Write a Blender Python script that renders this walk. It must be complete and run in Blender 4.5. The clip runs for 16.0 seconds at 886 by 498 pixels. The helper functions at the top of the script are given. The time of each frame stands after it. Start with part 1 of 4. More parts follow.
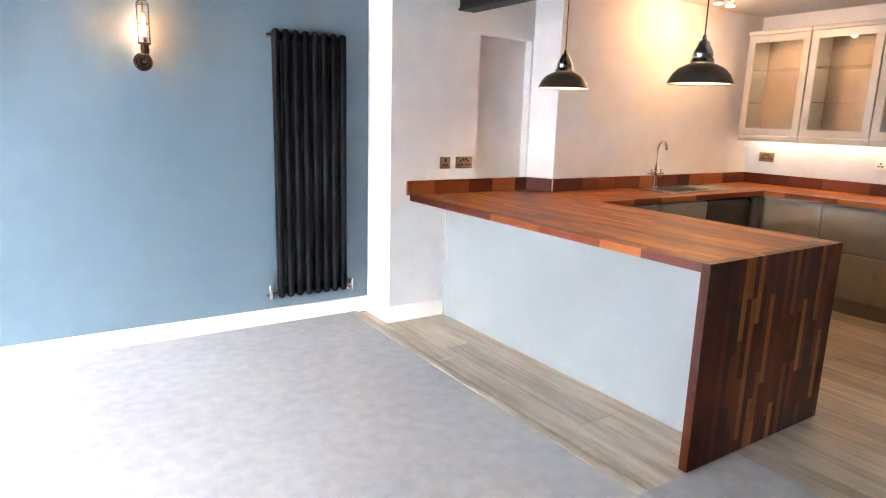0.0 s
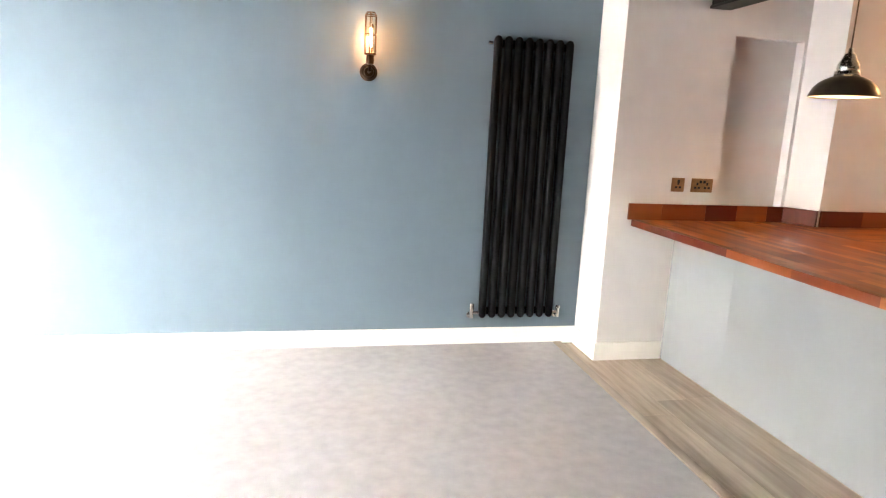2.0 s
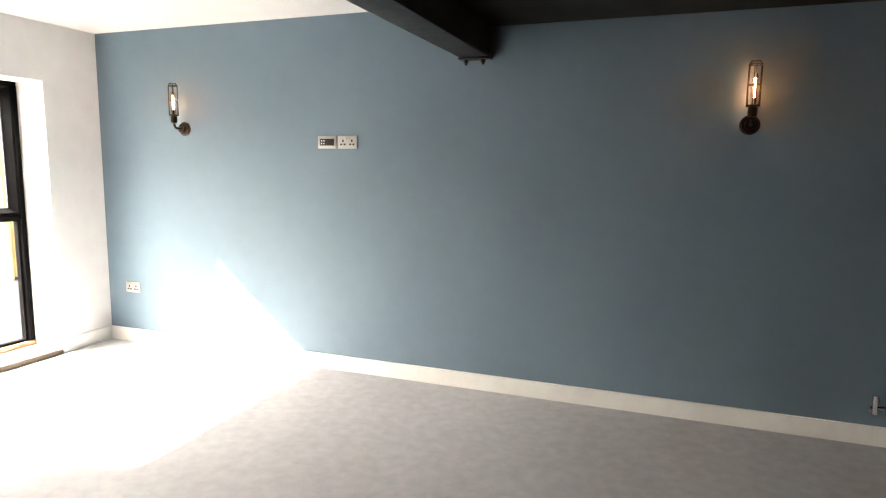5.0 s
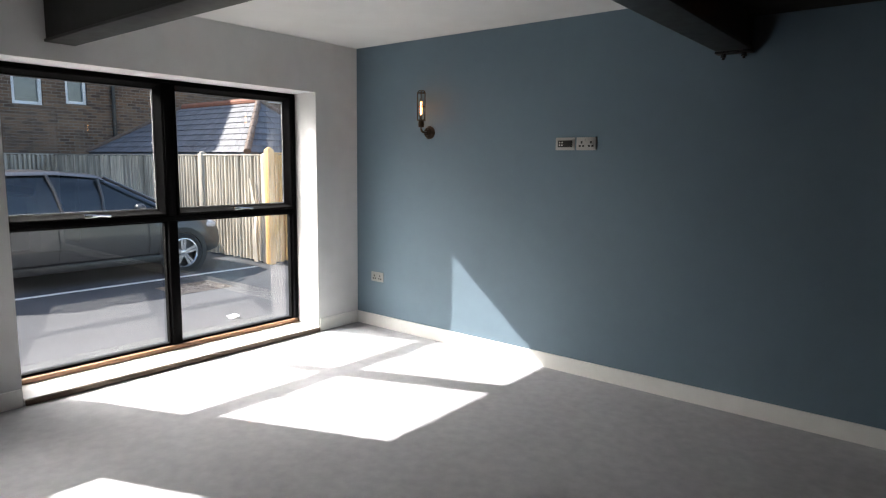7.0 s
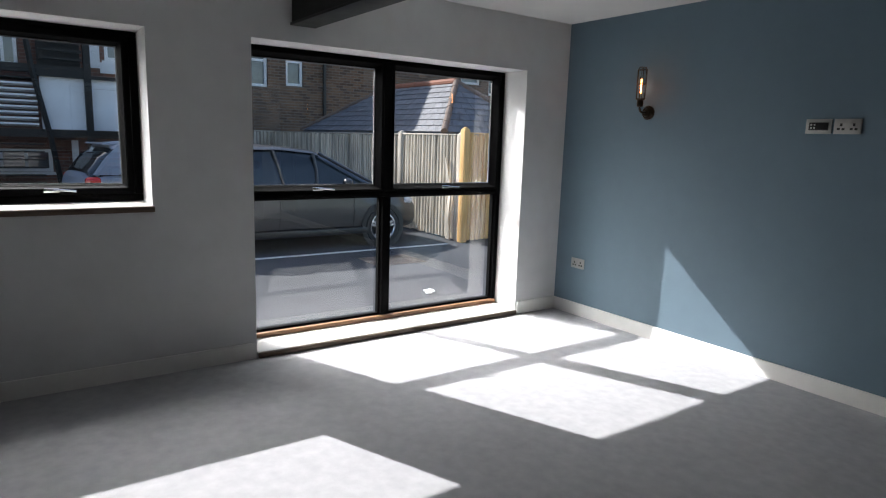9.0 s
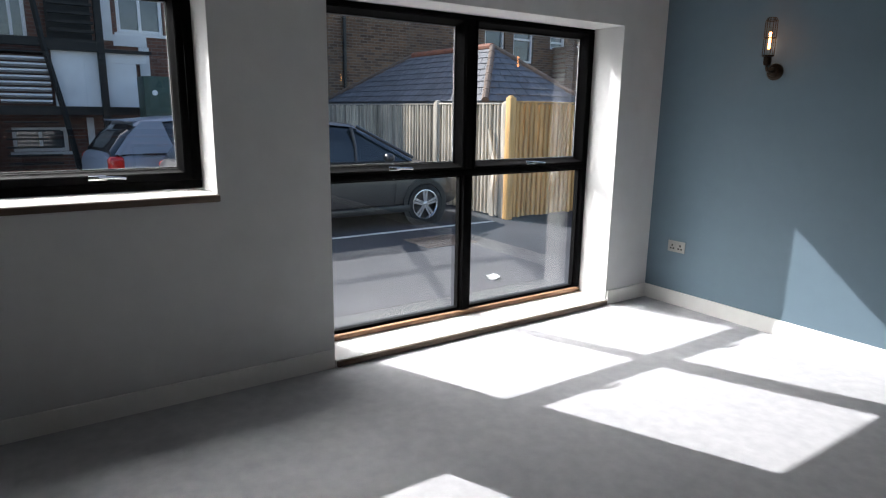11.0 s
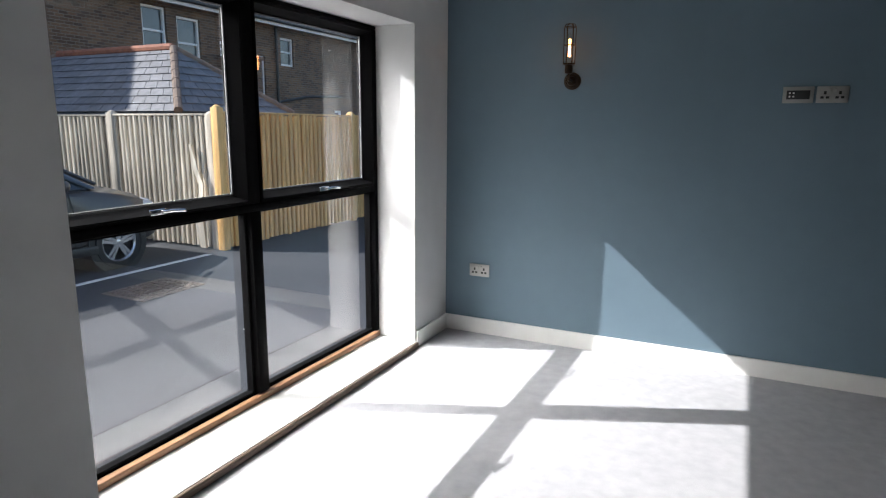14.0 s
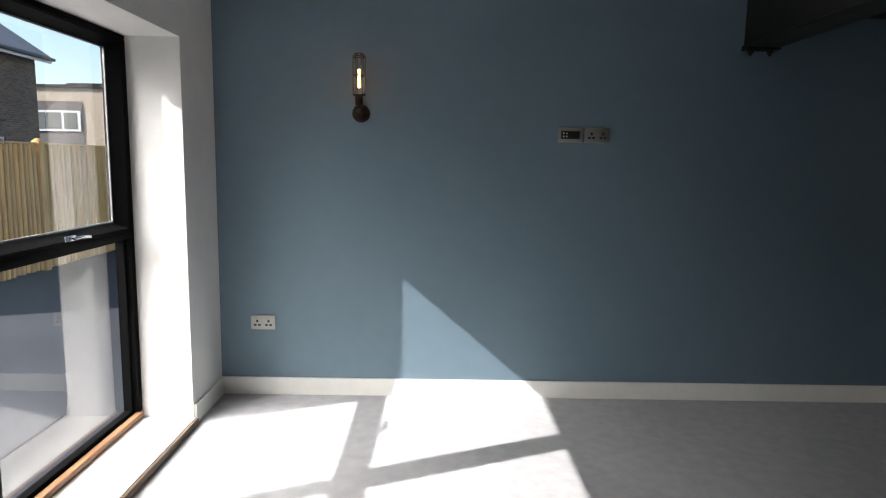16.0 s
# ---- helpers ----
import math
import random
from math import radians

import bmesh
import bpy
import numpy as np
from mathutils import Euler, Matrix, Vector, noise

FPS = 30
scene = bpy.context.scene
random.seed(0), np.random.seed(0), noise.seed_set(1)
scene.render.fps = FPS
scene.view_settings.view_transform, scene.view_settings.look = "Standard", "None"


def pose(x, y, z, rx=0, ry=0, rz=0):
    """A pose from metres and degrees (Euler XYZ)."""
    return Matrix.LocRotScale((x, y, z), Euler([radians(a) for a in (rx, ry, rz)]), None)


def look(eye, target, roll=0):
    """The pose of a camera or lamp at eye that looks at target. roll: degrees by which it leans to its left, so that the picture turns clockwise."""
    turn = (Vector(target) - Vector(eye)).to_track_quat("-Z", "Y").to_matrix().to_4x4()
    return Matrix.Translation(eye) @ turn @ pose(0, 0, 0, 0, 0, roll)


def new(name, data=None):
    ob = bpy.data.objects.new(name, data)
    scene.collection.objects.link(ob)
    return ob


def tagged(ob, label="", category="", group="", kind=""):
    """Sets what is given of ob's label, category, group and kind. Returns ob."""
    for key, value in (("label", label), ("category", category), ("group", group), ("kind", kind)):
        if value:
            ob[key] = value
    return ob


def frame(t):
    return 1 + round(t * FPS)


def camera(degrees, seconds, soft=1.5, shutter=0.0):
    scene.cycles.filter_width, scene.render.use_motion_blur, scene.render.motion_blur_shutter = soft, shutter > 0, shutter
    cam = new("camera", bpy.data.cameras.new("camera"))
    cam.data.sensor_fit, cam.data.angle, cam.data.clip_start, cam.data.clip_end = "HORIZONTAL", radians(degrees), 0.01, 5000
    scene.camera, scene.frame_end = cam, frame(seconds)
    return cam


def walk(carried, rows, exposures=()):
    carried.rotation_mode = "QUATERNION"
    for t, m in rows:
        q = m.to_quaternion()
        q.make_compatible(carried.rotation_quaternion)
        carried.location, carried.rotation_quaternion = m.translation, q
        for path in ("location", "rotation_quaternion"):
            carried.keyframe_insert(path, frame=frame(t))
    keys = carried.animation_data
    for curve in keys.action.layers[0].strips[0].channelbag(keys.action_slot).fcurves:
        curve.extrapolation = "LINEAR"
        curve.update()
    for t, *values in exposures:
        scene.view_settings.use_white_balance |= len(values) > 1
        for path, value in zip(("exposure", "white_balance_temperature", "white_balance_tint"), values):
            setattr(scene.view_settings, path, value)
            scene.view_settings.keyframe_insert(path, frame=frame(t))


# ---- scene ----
cam = camera(70.6, 16.0, soft=1.15)

PATH = [
    (0, (4.099, -4.109, 1.442), (5.179, -2.476, 1.033), 1.7),
    (0.5, (4.093, -4.008, 1.458), (5.047, -2.291, 1.083), 1.8),
    (1, (4.189, -3.982, 1.393), (4.871, -2.136, 1.036), 0.8),
    (1.5, (4.281, -3.906, 1.432), (4.824, -2.024, 1.027), 2.9),
    (2, (4.387, -3.849, 1.413), (4.791, -1.928, 1.031), 2.7),
    (2.5, (4.422, -3.79, 1.439), (4.577, -1.83, 1.069), -0.0),
    (3, (4.499, -3.746, 1.435), (4.37, -1.769, 1.164), 2.0),
    (3.5, (4.511, -3.76, 1.473), (4.269, -1.785, 1.271), 1.1),
    (4, (4.476, -3.758, 1.461), (4.125, -1.798, 1.278), 0.1),
    (4.5, (4.399, -3.787, 1.48), (3.933, -1.854, 1.267), 0.6),
    (5, (4.345, -3.809, 1.48), (3.657, -1.951, 1.212), 0.7),
    (5.2, (4.312, -3.824, 1.474), (3.497, -2.02, 1.189), 0.3),
    (7.3, (4.159, -3.925, 1.482), (2.859, -2.432, 1.197), 1.2),
    (7.5, (4.143, -3.929, 1.476), (2.8, -2.477, 1.176), 1.4),
    (8, (4.105, -3.94, 1.471), (2.679, -2.578, 1.141), 1.3),
    (8.5, (4.028, -3.948, 1.462), (2.488, -2.712, 1.144), 1.3),
    (9, (3.925, -3.989, 1.467), (2.311, -2.859, 1.125), 1.9),
    (9.2, (3.869, -4.004, 1.454), (2.205, -2.948, 1.112), 2.2),
    (11.3, (2.991, -4.1, 1.446), (1.392, -2.984, 1.004), 1.2),
    (11.5, (2.917, -4.077, 1.435), (1.332, -2.938, 0.999), 2.0),
    (12, (2.682, -3.986, 1.416), (1.126, -2.803, 0.991), 2.2),
    (12.5, (2.487, -3.956, 1.443), (1.089, -2.586, 1.033), 4.1),
    (13, (2.193, -4.009, 1.439), (1.01, -2.457, 1.003), 1.6),
    (13.5, (2.063, -3.992, 1.448), (1.061, -2.318, 1.007), 1.2),
    (14, (1.868, -3.931, 1.447), (1.017, -2.163, 1.06), 0.4),
    (14.5, (1.736, -3.847, 1.453), (1.044, -2.022, 1.014), 1.7),
    (15, (1.495, -3.856, 1.418), (1.109, -1.935, 1.016), 1.0),
    (15.5, (1.36, -3.808, 1.448), (1.193, -1.838, 1.146), -1.0),
    (16, (1.297, -3.725, 1.451), (1.323, -1.744, 1.175), 1.1),
]
EXPOSURES = [(0.0, 6.0, 6050, 11), (0.5, 6.05, 6250, 11), (1.0, 6.15, 6500, 11), (2.0, 5.75, 7100, 13), (2.5, 5.5, 7500, 13), (3.0, 4.75, 7900, 13), (3.5, 4.45, 7900, 13), (4.5, 4.2, 7900, 13), (5.0, 3.5, 7400, 12), (5.2, 3.0, 7000, 11), (6.2, 2.0, 6600, 10), (7.3, 1.35, 6500, 11), (8.0, 1.0, 6250, 10), (9.0, 0.9, 6200, 10), (13.0, 0.93, 6200, 10), (15.0, 0.83, 6250, 10), (16.0, 1.05, 6500, 10)]
walk(cam, [(t, look(eye, target, roll)) for t, eye, target, roll in PATH], EXPOSURES)

# ---- world and sun ----
SUN_WAY = Vector((1.0, 0.42, -0.84)).normalized()
world = bpy.data.worlds.new("sky_world")
scene.world = world
world.use_nodes = True
wn = world.node_tree.nodes
sky = wn.new("ShaderNodeTexSky")
sky.sky_type = "NISHITA"
sky.sun_disc = False
sky.sun_elevation = math.asin(-SUN_WAY.z)
sky.sun_rotation = math.atan2(-SUN_WAY.x, -SUN_WAY.y)
world.node_tree.links.new(sky.outputs[0], wn["Background"].inputs[0])
wn["Background"].inputs[1].default_value = 0.13
sun = new("sun", bpy.data.lights.new("sun", "SUN"))
sun.data.energy = 5.0
sun.data.angle = radians(0.5)
sun.data.color = (1.0, 0.96, 0.91)
sun.matrix_basis = look((0, 0, 20), Vector((0, 0, 20)) + SUN_WAY)


def lamp(name, kind, place, watts, color, size=0.03, target=None, size_y=None):
    ob = new(name, bpy.data.lights.new(name, kind))
    ob.data.energy, ob.data.color = watts, color
    if kind == "AREA":
        ob.data.size = size
        if size_y:
            ob.data.shape, ob.data.size_y = "RECTANGLE", size_y
    else:
        ob.data.shadow_soft_size = size
    ob.matrix_basis = look(place, target) if target else pose(*place)
    return ob


# ---- materials ----
def mat(name, c1, c2=None, rough=0.5, metal=0.0, scale=6.0, stretch=(1, 1, 1), bump=0.0, bump_scale=60.0, coat=0.0, vary=0.0, big=0.12, detail=4.0, rough_vary=0.08, island=False, spec=0.5):
    """A surface with fine and broad variation in world metres; vary: how far pieces differ from one another."""
    m = bpy.data.materials.new(name)
    m.use_nodes = True
    nt = m.node_tree
    n, link = nt.nodes, nt.links.new
    b = n["Principled BSDF"]
    b.inputs["Metallic"].default_value = metal
    b.inputs["Coat Weight"].default_value = coat
    b.inputs["Coat Roughness"].default_value = 0.12
    b.inputs["Specular IOR Level"].default_value = spec
    geo = n.new("ShaderNodeNewGeometry")
    mp = n.new("ShaderNodeMapping")
    mp.inputs["Scale"].default_value = stretch
    link(geo.outputs["Position"], mp.inputs["Vector"])
    fine = n.new("ShaderNodeTexNoise")
    fine.inputs["Scale"].default_value = scale
    fine.inputs["Detail"].default_value = detail
    link(mp.outputs[0], fine.inputs["Vector"])
    ramp = n.new("ShaderNodeValToRGB")
    ramp.color_ramp.elements[0].position, ramp.color_ramp.elements[1].position = 0.3, 0.7
    ramp.color_ramp.elements[0].color = (*c1, 1)
    ramp.color_ramp.elements[1].color = (*(c2 or c1), 1)
    link(fine.outputs["Fac"], ramp.inputs["Fac"])
    broad = n.new("ShaderNodeTexNoise")
    broad.inputs["Scale"].default_value = 0.9
    broad.inputs["Detail"].default_value = 3
    link(geo.outputs["Position"], broad.inputs["Vector"])
    span = n.new("ShaderNodeMapRange")
    span.inputs["From Min"].default_value, span.inputs["From Max"].default_value = 0.3, 0.7
    span.inputs["To Min"].default_value, span.inputs["To Max"].default_value = 1 - big, 1 + big * 0.5
    link(broad.outputs["Fac"], span.inputs["Value"])
    hsv = n.new("ShaderNodeHueSaturation")
    link(ramp.outputs["Color"], hsv.inputs["Color"])
    link(span.outputs[0], hsv.inputs["Value"])
    last = hsv
    if vary:
        if island:
            rnd = geo.outputs["Random Per Island"]
        else:
            rnd = n.new("ShaderNodeObjectInfo").outputs["Random"]
        r2 = n.new("ShaderNodeMapRange")
        r2.inputs["To Min"].default_value, r2.inputs["To Max"].default_value = 1 - vary, 1 + vary
        link(rnd, r2.inputs["Value"])
        last = n.new("ShaderNodeHueSaturation")
        link(hsv.outputs[0], last.inputs["Color"])
        link(r2.outputs[0], last.inputs["Value"])
    link(last.outputs[0], b.inputs["Base Color"])
    rr = n.new("ShaderNodeMapRange")
    rr.inputs["To Min"].default_value, rr.inputs["To Max"].default_value = max(0.02, rough - rough_vary), min(1, rough + rough_vary)
    link(fine.outputs["Fac"], rr.inputs["Value"])
    link(rr.outputs[0], b.inputs["Roughness"])
    if bump:
        bn = n.new("ShaderNodeTexNoise")
        bn.inputs["Scale"].default_value = bump_scale
        bn.inputs["Detail"].default_value = 5
        link(mp.outputs[0], bn.inputs["Vector"])
        bp = n.new("ShaderNodeBump")
        bp.inputs["Strength"].default_value = bump
        bp.inputs["Distance"].default_value = 0.004
        link(bn.outputs["Fac"], bp.inputs["Height"])
        link(bp.outputs[0], b.inputs["Normal"])
    return m


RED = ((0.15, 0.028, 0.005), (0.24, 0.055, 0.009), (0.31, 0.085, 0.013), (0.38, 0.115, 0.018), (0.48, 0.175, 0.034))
# Same wood as the worktop; the end panel's shade is put into these tones.
SHADED = ((0.032, 0.0035, 0.0018), (0.058, 0.007, 0.003), (0.085, 0.012, 0.004), (0.15, 0.03, 0.009), (0.36, 0.12, 0.034))
# Darker tones of the same wood, for the worktop edges and upstand.
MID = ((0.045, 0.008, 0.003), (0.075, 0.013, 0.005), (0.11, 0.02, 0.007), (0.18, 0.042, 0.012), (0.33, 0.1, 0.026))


def staves(name, axis, shades):
    """Oiled hardwood of mixed staves; the grain runs along axis."""
    stretch = [30.0, 30.0, 30.0]
    stretch[axis] = 1.6
    m = mat(name, (0.16, 0.16, 0.16), (0.3, 0.3, 0.3), rough=0.36, scale=1.0, stretch=stretch, bump=0.06, bump_scale=3, spec=0.22, big=0.1)
    nt = m.node_tree
    n, link = nt.nodes, nt.links.new
    info = n.new("ShaderNodeObjectInfo")
    geo = n.new("ShaderNodeNewGeometry")
    add = n.new("ShaderNodeMath")
    add.operation = "ADD"
    link(info.outputs["Random"], add.inputs[0])
    link(geo.outputs["Random Per Island"], add.inputs[1])
    fr = n.new("ShaderNodeMath")
    fr.operation = "FRACT"
    link(add.outputs[0], fr.inputs[0])
    ramp = n.new("ShaderNodeValToRGB")
    cr = ramp.color_ramp
    tones = list(zip((0.0, 0.32, 0.6, 0.85, 1.0), shades))
    while len(cr.elements) < len(tones):
        cr.elements.new(0.5)
    for e, (p, c) in zip(cr.elements, tones):
        e.position, e.color = p, (*c, 1)
    link(fr.outputs[0], ramp.inputs["Fac"])
    old = next(l for l in nt.links if l.to_socket.name == "Base Color")
    grain = old.from_socket
    mix = n.new("ShaderNodeMix")
    mix.data_type, mix.blend_type = "RGBA", "OVERLAY"
    mix.inputs[0].default_value = 0.35
    bright = n.new("ShaderNodeMix")
    bright.data_type, bright.blend_type = "RGBA", "MULTIPLY"
    bright.inputs[0].default_value = 1.0
    bright.inputs[7].default_value = (2.2, 2.2, 2.2, 1)
    link(grain, bright.inputs[6])
    link(ramp.outputs[0], mix.inputs[6])
    link(bright.outputs[2], mix.inputs[7])
    link(mix.outputs[2], n["Principled BSDF"].inputs["Base Color"])
    return m


def glass(name, tint=(1, 1, 1), rough=0.0, ior=1.5):
    m = bpy.data.materials.new(name)
    m.use_nodes = True
    b = m.node_tree.nodes["Principled BSDF"]
    b.inputs["Base Color"].default_value = (*tint, 1)
    b.inputs["Transmission Weight"].default_value = 1.0
    b.inputs["Roughness"].default_value = rough
    b.inputs["IOR"].default_value = ior
    return m


def glow(name, color, strength):
    m = bpy.data.materials.new(name)
    m.use_nodes = True
    b = m.node_tree.nodes["Principled BSDF"]
    b.inputs["Base Color"].default_value = (*color, 1)
    b.inputs["Emission Color"].default_value = (*color, 1)
    b.inputs["Emission Strength"].default_value = strength
    return m


BLUE = mat("blue_wall_paint", (0.125, 0.185, 0.235), (0.133, 0.197, 0.248), rough=0.62, scale=9, bump=0.06, bump_scale=120, big=0.05)
WHITE = mat("white_wall_paint", (0.6, 0.6, 0.598), (0.64, 0.64, 0.638), rough=0.6, scale=7, bump=0.06, bump_scale=110, big=0.05)
UNSEEN_DARK = mat("unseen_wall_dark", (0.022, 0.024, 0.027), (0.03, 0.032, 0.035), rough=0.7, scale=9, bump=0.06, bump_scale=120, big=0.05)
CEIL = mat("ceiling_paint", (0.62, 0.62, 0.61), (0.66, 0.66, 0.65), rough=0.75, scale=5, bump=0.04, bump_scale=90, big=0.04)
GLOSSW = mat("white_gloss_trim", (0.76, 0.75, 0.72), (0.8, 0.79, 0.76), rough=0.35, scale=12, big=0.05)
BLACKC = mat("black_ceiling_paint", (0.0025, 0.0025, 0.0025), (0.004, 0.004, 0.0035), rough=0.6, scale=5, bump=0.04, bump_scale=60, spec=0.2)
STEEL = mat("black_painted_steel", (0.008, 0.008, 0.008), (0.012, 0.012, 0.011), spec=0.3, rough=0.5, scale=14, bump=0.08, bump_scale=40)
CARPET = mat("grey_carpet", (0.37, 0.373, 0.388), (0.437, 0.439, 0.452), rough=0.95, scale=15, bump=0.5, bump_scale=260, big=0.05, detail=10, spec=0.1)
BLACKF = mat("black_window_frame", (0.0014, 0.0014, 0.0016), (0.002, 0.002, 0.0023), spec=0.04, rough=0.65, scale=20, big=0.05)
BRASSW = mat("timber_strip", (0.2, 0.1, 0.05), (0.27, 0.14, 0.07), rough=0.5, scale=2, stretch=(20, 2, 20))
CHROME = mat("chrome", (0.75, 0.75, 0.75), (0.8, 0.8, 0.8), rough=0.12, metal=1.0, rough_vary=0.04)
RADM = mat("anthracite_radiator", (0.0032, 0.0044, 0.0064), (0.0044, 0.006, 0.0082), spec=0.08, rough=0.5, scale=30, big=0.05)
BRONZE = mat("antique_bronze", (0.04, 0.028, 0.02), (0.085, 0.06, 0.04), rough=0.36, metal=0.9, scale=18)
BULB = glass("bulb_glass", (1.0, 0.95, 0.86), ior=1.08)
FILAMENT = glow("filament", (1.0, 0.42, 0.13), 5.0)
PANE = glass("window_glass", (0.985, 0.99, 0.985), ior=1.68)
SILLW = mat("white_sill_paint", (0.58, 0.575, 0.56), (0.62, 0.615, 0.6), rough=0.4, scale=12, big=0.05)
SILLEDGE = mat("dark_timber_nosing", (0.075, 0.05, 0.034), (0.12, 0.082, 0.055), rough=0.55, scale=2, stretch=(20, 2, 20))
GASKET = mat("grey_gasket", (0.2, 0.2, 0.2), (0.26, 0.26, 0.26), rough=0.4, scale=20)
GLOSSP = mat("pale_gloss_panel", (0.215, 0.238, 0.25), (0.228, 0.25, 0.262), spec=0.35, rough=0.2, scale=3, big=0.03)
UNIT = mat("grey_unit_front", (0.25, 0.228, 0.193), (0.275, 0.25, 0.212), rough=0.3, scale=4, big=0.04)
UNITW = mat("pale_wall_unit", (0.36, 0.345, 0.31), (0.39, 0.375, 0.335), rough=0.35, scale=4, big=0.04)
PLANKM = mat("pale_oak_plank", (0.32, 0.262, 0.195), (0.54, 0.465, 0.37), rough=0.45, scale=1.6, stretch=(16, 1.3, 16), bump=0.2, bump_scale=5, vary=0.2, big=0.06, detail=8)
THRESH = mat("threshold_strip", (0.3, 0.25, 0.19), (0.4, 0.34, 0.265), rough=0.5, scale=2, stretch=(12, 1.5, 12))
STAVE_Y = staves("worktop_staves_lengthwise", 1, RED)
STAVE_Z = staves("end_panel_staves_shaded", 2, SHADED)
STAVE_E = staves("worktop_edge_staves_dimmed", 1, MID)
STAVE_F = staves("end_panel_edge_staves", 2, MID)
STAVE_X = staves("worktop_staves_across", 0, RED)
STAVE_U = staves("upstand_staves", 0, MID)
CHROMEP = mat("brushed_chrome_plate", (0.4, 0.39, 0.37), (0.44, 0.43, 0.41), rough=0.42, metal=0.7, scale=30, rough_vary=0.03)
IVORY = mat("white_switch_plastic", (0.75, 0.74, 0.7), (0.78, 0.77, 0.73), rough=0.35, scale=30)
DARKP = mat("black_insert", (0.015, 0.015, 0.015), (0.02, 0.02, 0.02), rough=0.4)
BRASSP = mat("aged_brass_plate", (0.28, 0.17, 0.09), (0.36, 0.23, 0.12), rough=0.35, metal=0.8, scale=30)
STAINLESS = mat("brushed_steel", (0.6, 0.6, 0.58), (0.66, 0.66, 0.64), rough=0.25, metal=1.0, scale=3, stretch=(2, 40, 40))
PEND = mat("dark_pewter_shade", (0.1, 0.09, 0.078), (0.16, 0.145, 0.125), rough=0.3, metal=0.85, scale=12)
PENDIN = mat("pale_shade_inside", (0.7, 0.66, 0.58), (0.74, 0.7, 0.62), rough=0.5)
RECESS_SHADE = mat("recess_shade_dark", (0.02, 0.016, 0.014), (0.03, 0.024, 0.02), rough=0.3)

# ---- mesh helpers ----
WORLD = {}


def thing(name, place, label, category, group="", kind="", turn=0.0):
    ob = new(name)
    ob.empty_display_size = 0.1
    m = pose(*place, 0, 0, turn)
    ob.matrix_basis = m
    WORLD[ob] = m
    return tagged(ob, label, category, group, kind)


def finish(name, bm, material, smooth=True):
    bmesh.ops.recalc_face_normals(bm, faces=bm.faces)
    me = bpy.data.meshes.new(name)
    bm.to_mesh(me)
    bm.free()
    me.materials.append(material)
    if smooth:
        me.polygons.foreach_set("use_smooth", [True] * len(me.polygons))
        me.set_sharp_from_angle(angle=radians(35))
    return me


def part(name, bm, material, parent, label="", smooth=True, local=False):
    """One mesh under a thing or part; the bmesh is in world metres unless local."""
    if not local:
        bm.transform(WORLD[parent].inverted())
    ob = new(name, finish(name, bm, material, smooth))
    ob.parent = parent
    WORLD[ob] = WORLD[parent]
    return tagged(ob, label)


def solid(name, bm, material, label, category, group="", kind="", smooth=True):
    """A thing of one mesh, with its origin at its base."""
    lo = [min(v.co[i] for v in bm.verts) for i in range(3)]
    hi = [max(v.co[i] for v in bm.verts) for i in range(3)]
    base = Vector(((lo[0] + hi[0]) / 2, (lo[1] + hi[1]) / 2, lo[2]))
    bm.transform(Matrix.Translation(-base))
    ob = new(name, finish(name, bm, material, smooth))
    ob.matrix_basis = Matrix.Translation(base)
    WORLD[ob] = Matrix.Translation(base)
    return tagged(ob, label, category, group, kind)


def box(bm, x0, x1, y0, y1, z0, z1, bevel=0.0, seg=2):
    m = Matrix.Translation(((x0 + x1) / 2, (y0 + y1) / 2, (z0 + z1) / 2)) @ Matrix.Diagonal((abs(x1 - x0), abs(y1 - y0), abs(z1 - z0), 1))
    vs = bmesh.ops.create_cube(bm, size=1, matrix=m)["verts"]
    if bevel:
        es = list({e for v in vs for e in v.link_edges})
        bmesh.ops.bevel(bm, geom=es, offset=bevel, segments=seg, affect="EDGES", profile=0.5)
    return bm


def boxed(*a, **k):
    return box(bmesh.new(), *a, **k)


def cyl(bm, p0, p1, r0, r1=None, seg=14):
    p0, p1 = Vector(p0), Vector(p1)
    d = p1 - p0
    m = Matrix.Translation((p0 + p1) / 2) @ d.to_track_quat("Z", "Y").to_matrix().to_4x4()
    bmesh.ops.create_cone(bm, cap_ends=True, segments=seg, radius1=r0, radius2=r0 if r1 is None else r1, depth=d.length, matrix=m)
    return bm


def tube(bm, pts, r, seg=8, closed=False):
    """A round rod along points."""
    pts = [Vector(p) for p in pts]
    rings, n = [], len(pts)
    for i, p in enumerate(pts):
        a = pts[i - 1] if i or closed else p
        b = pts[(i + 1) % n] if i < n - 1 or closed else p
        q = (b - a).to_track_quat("Z", "Y")
        rings.append([bm.verts.new(p + q @ Vector((r * math.cos(2 * math.pi * k / seg), r * math.sin(2 * math.pi * k / seg), 0))) for k in range(seg)])
    for i in range(n if closed else n - 1):
        A, B = rings[i], rings[(i + 1) % n]
        for k in range(seg):
            bm.faces.new((A[k], A[(k + 1) % seg], B[(k + 1) % seg], B[k]))
    if not closed:
        bm.faces.new(rings[0][::-1])
        bm.faces.new(rings[-1])
    return bm


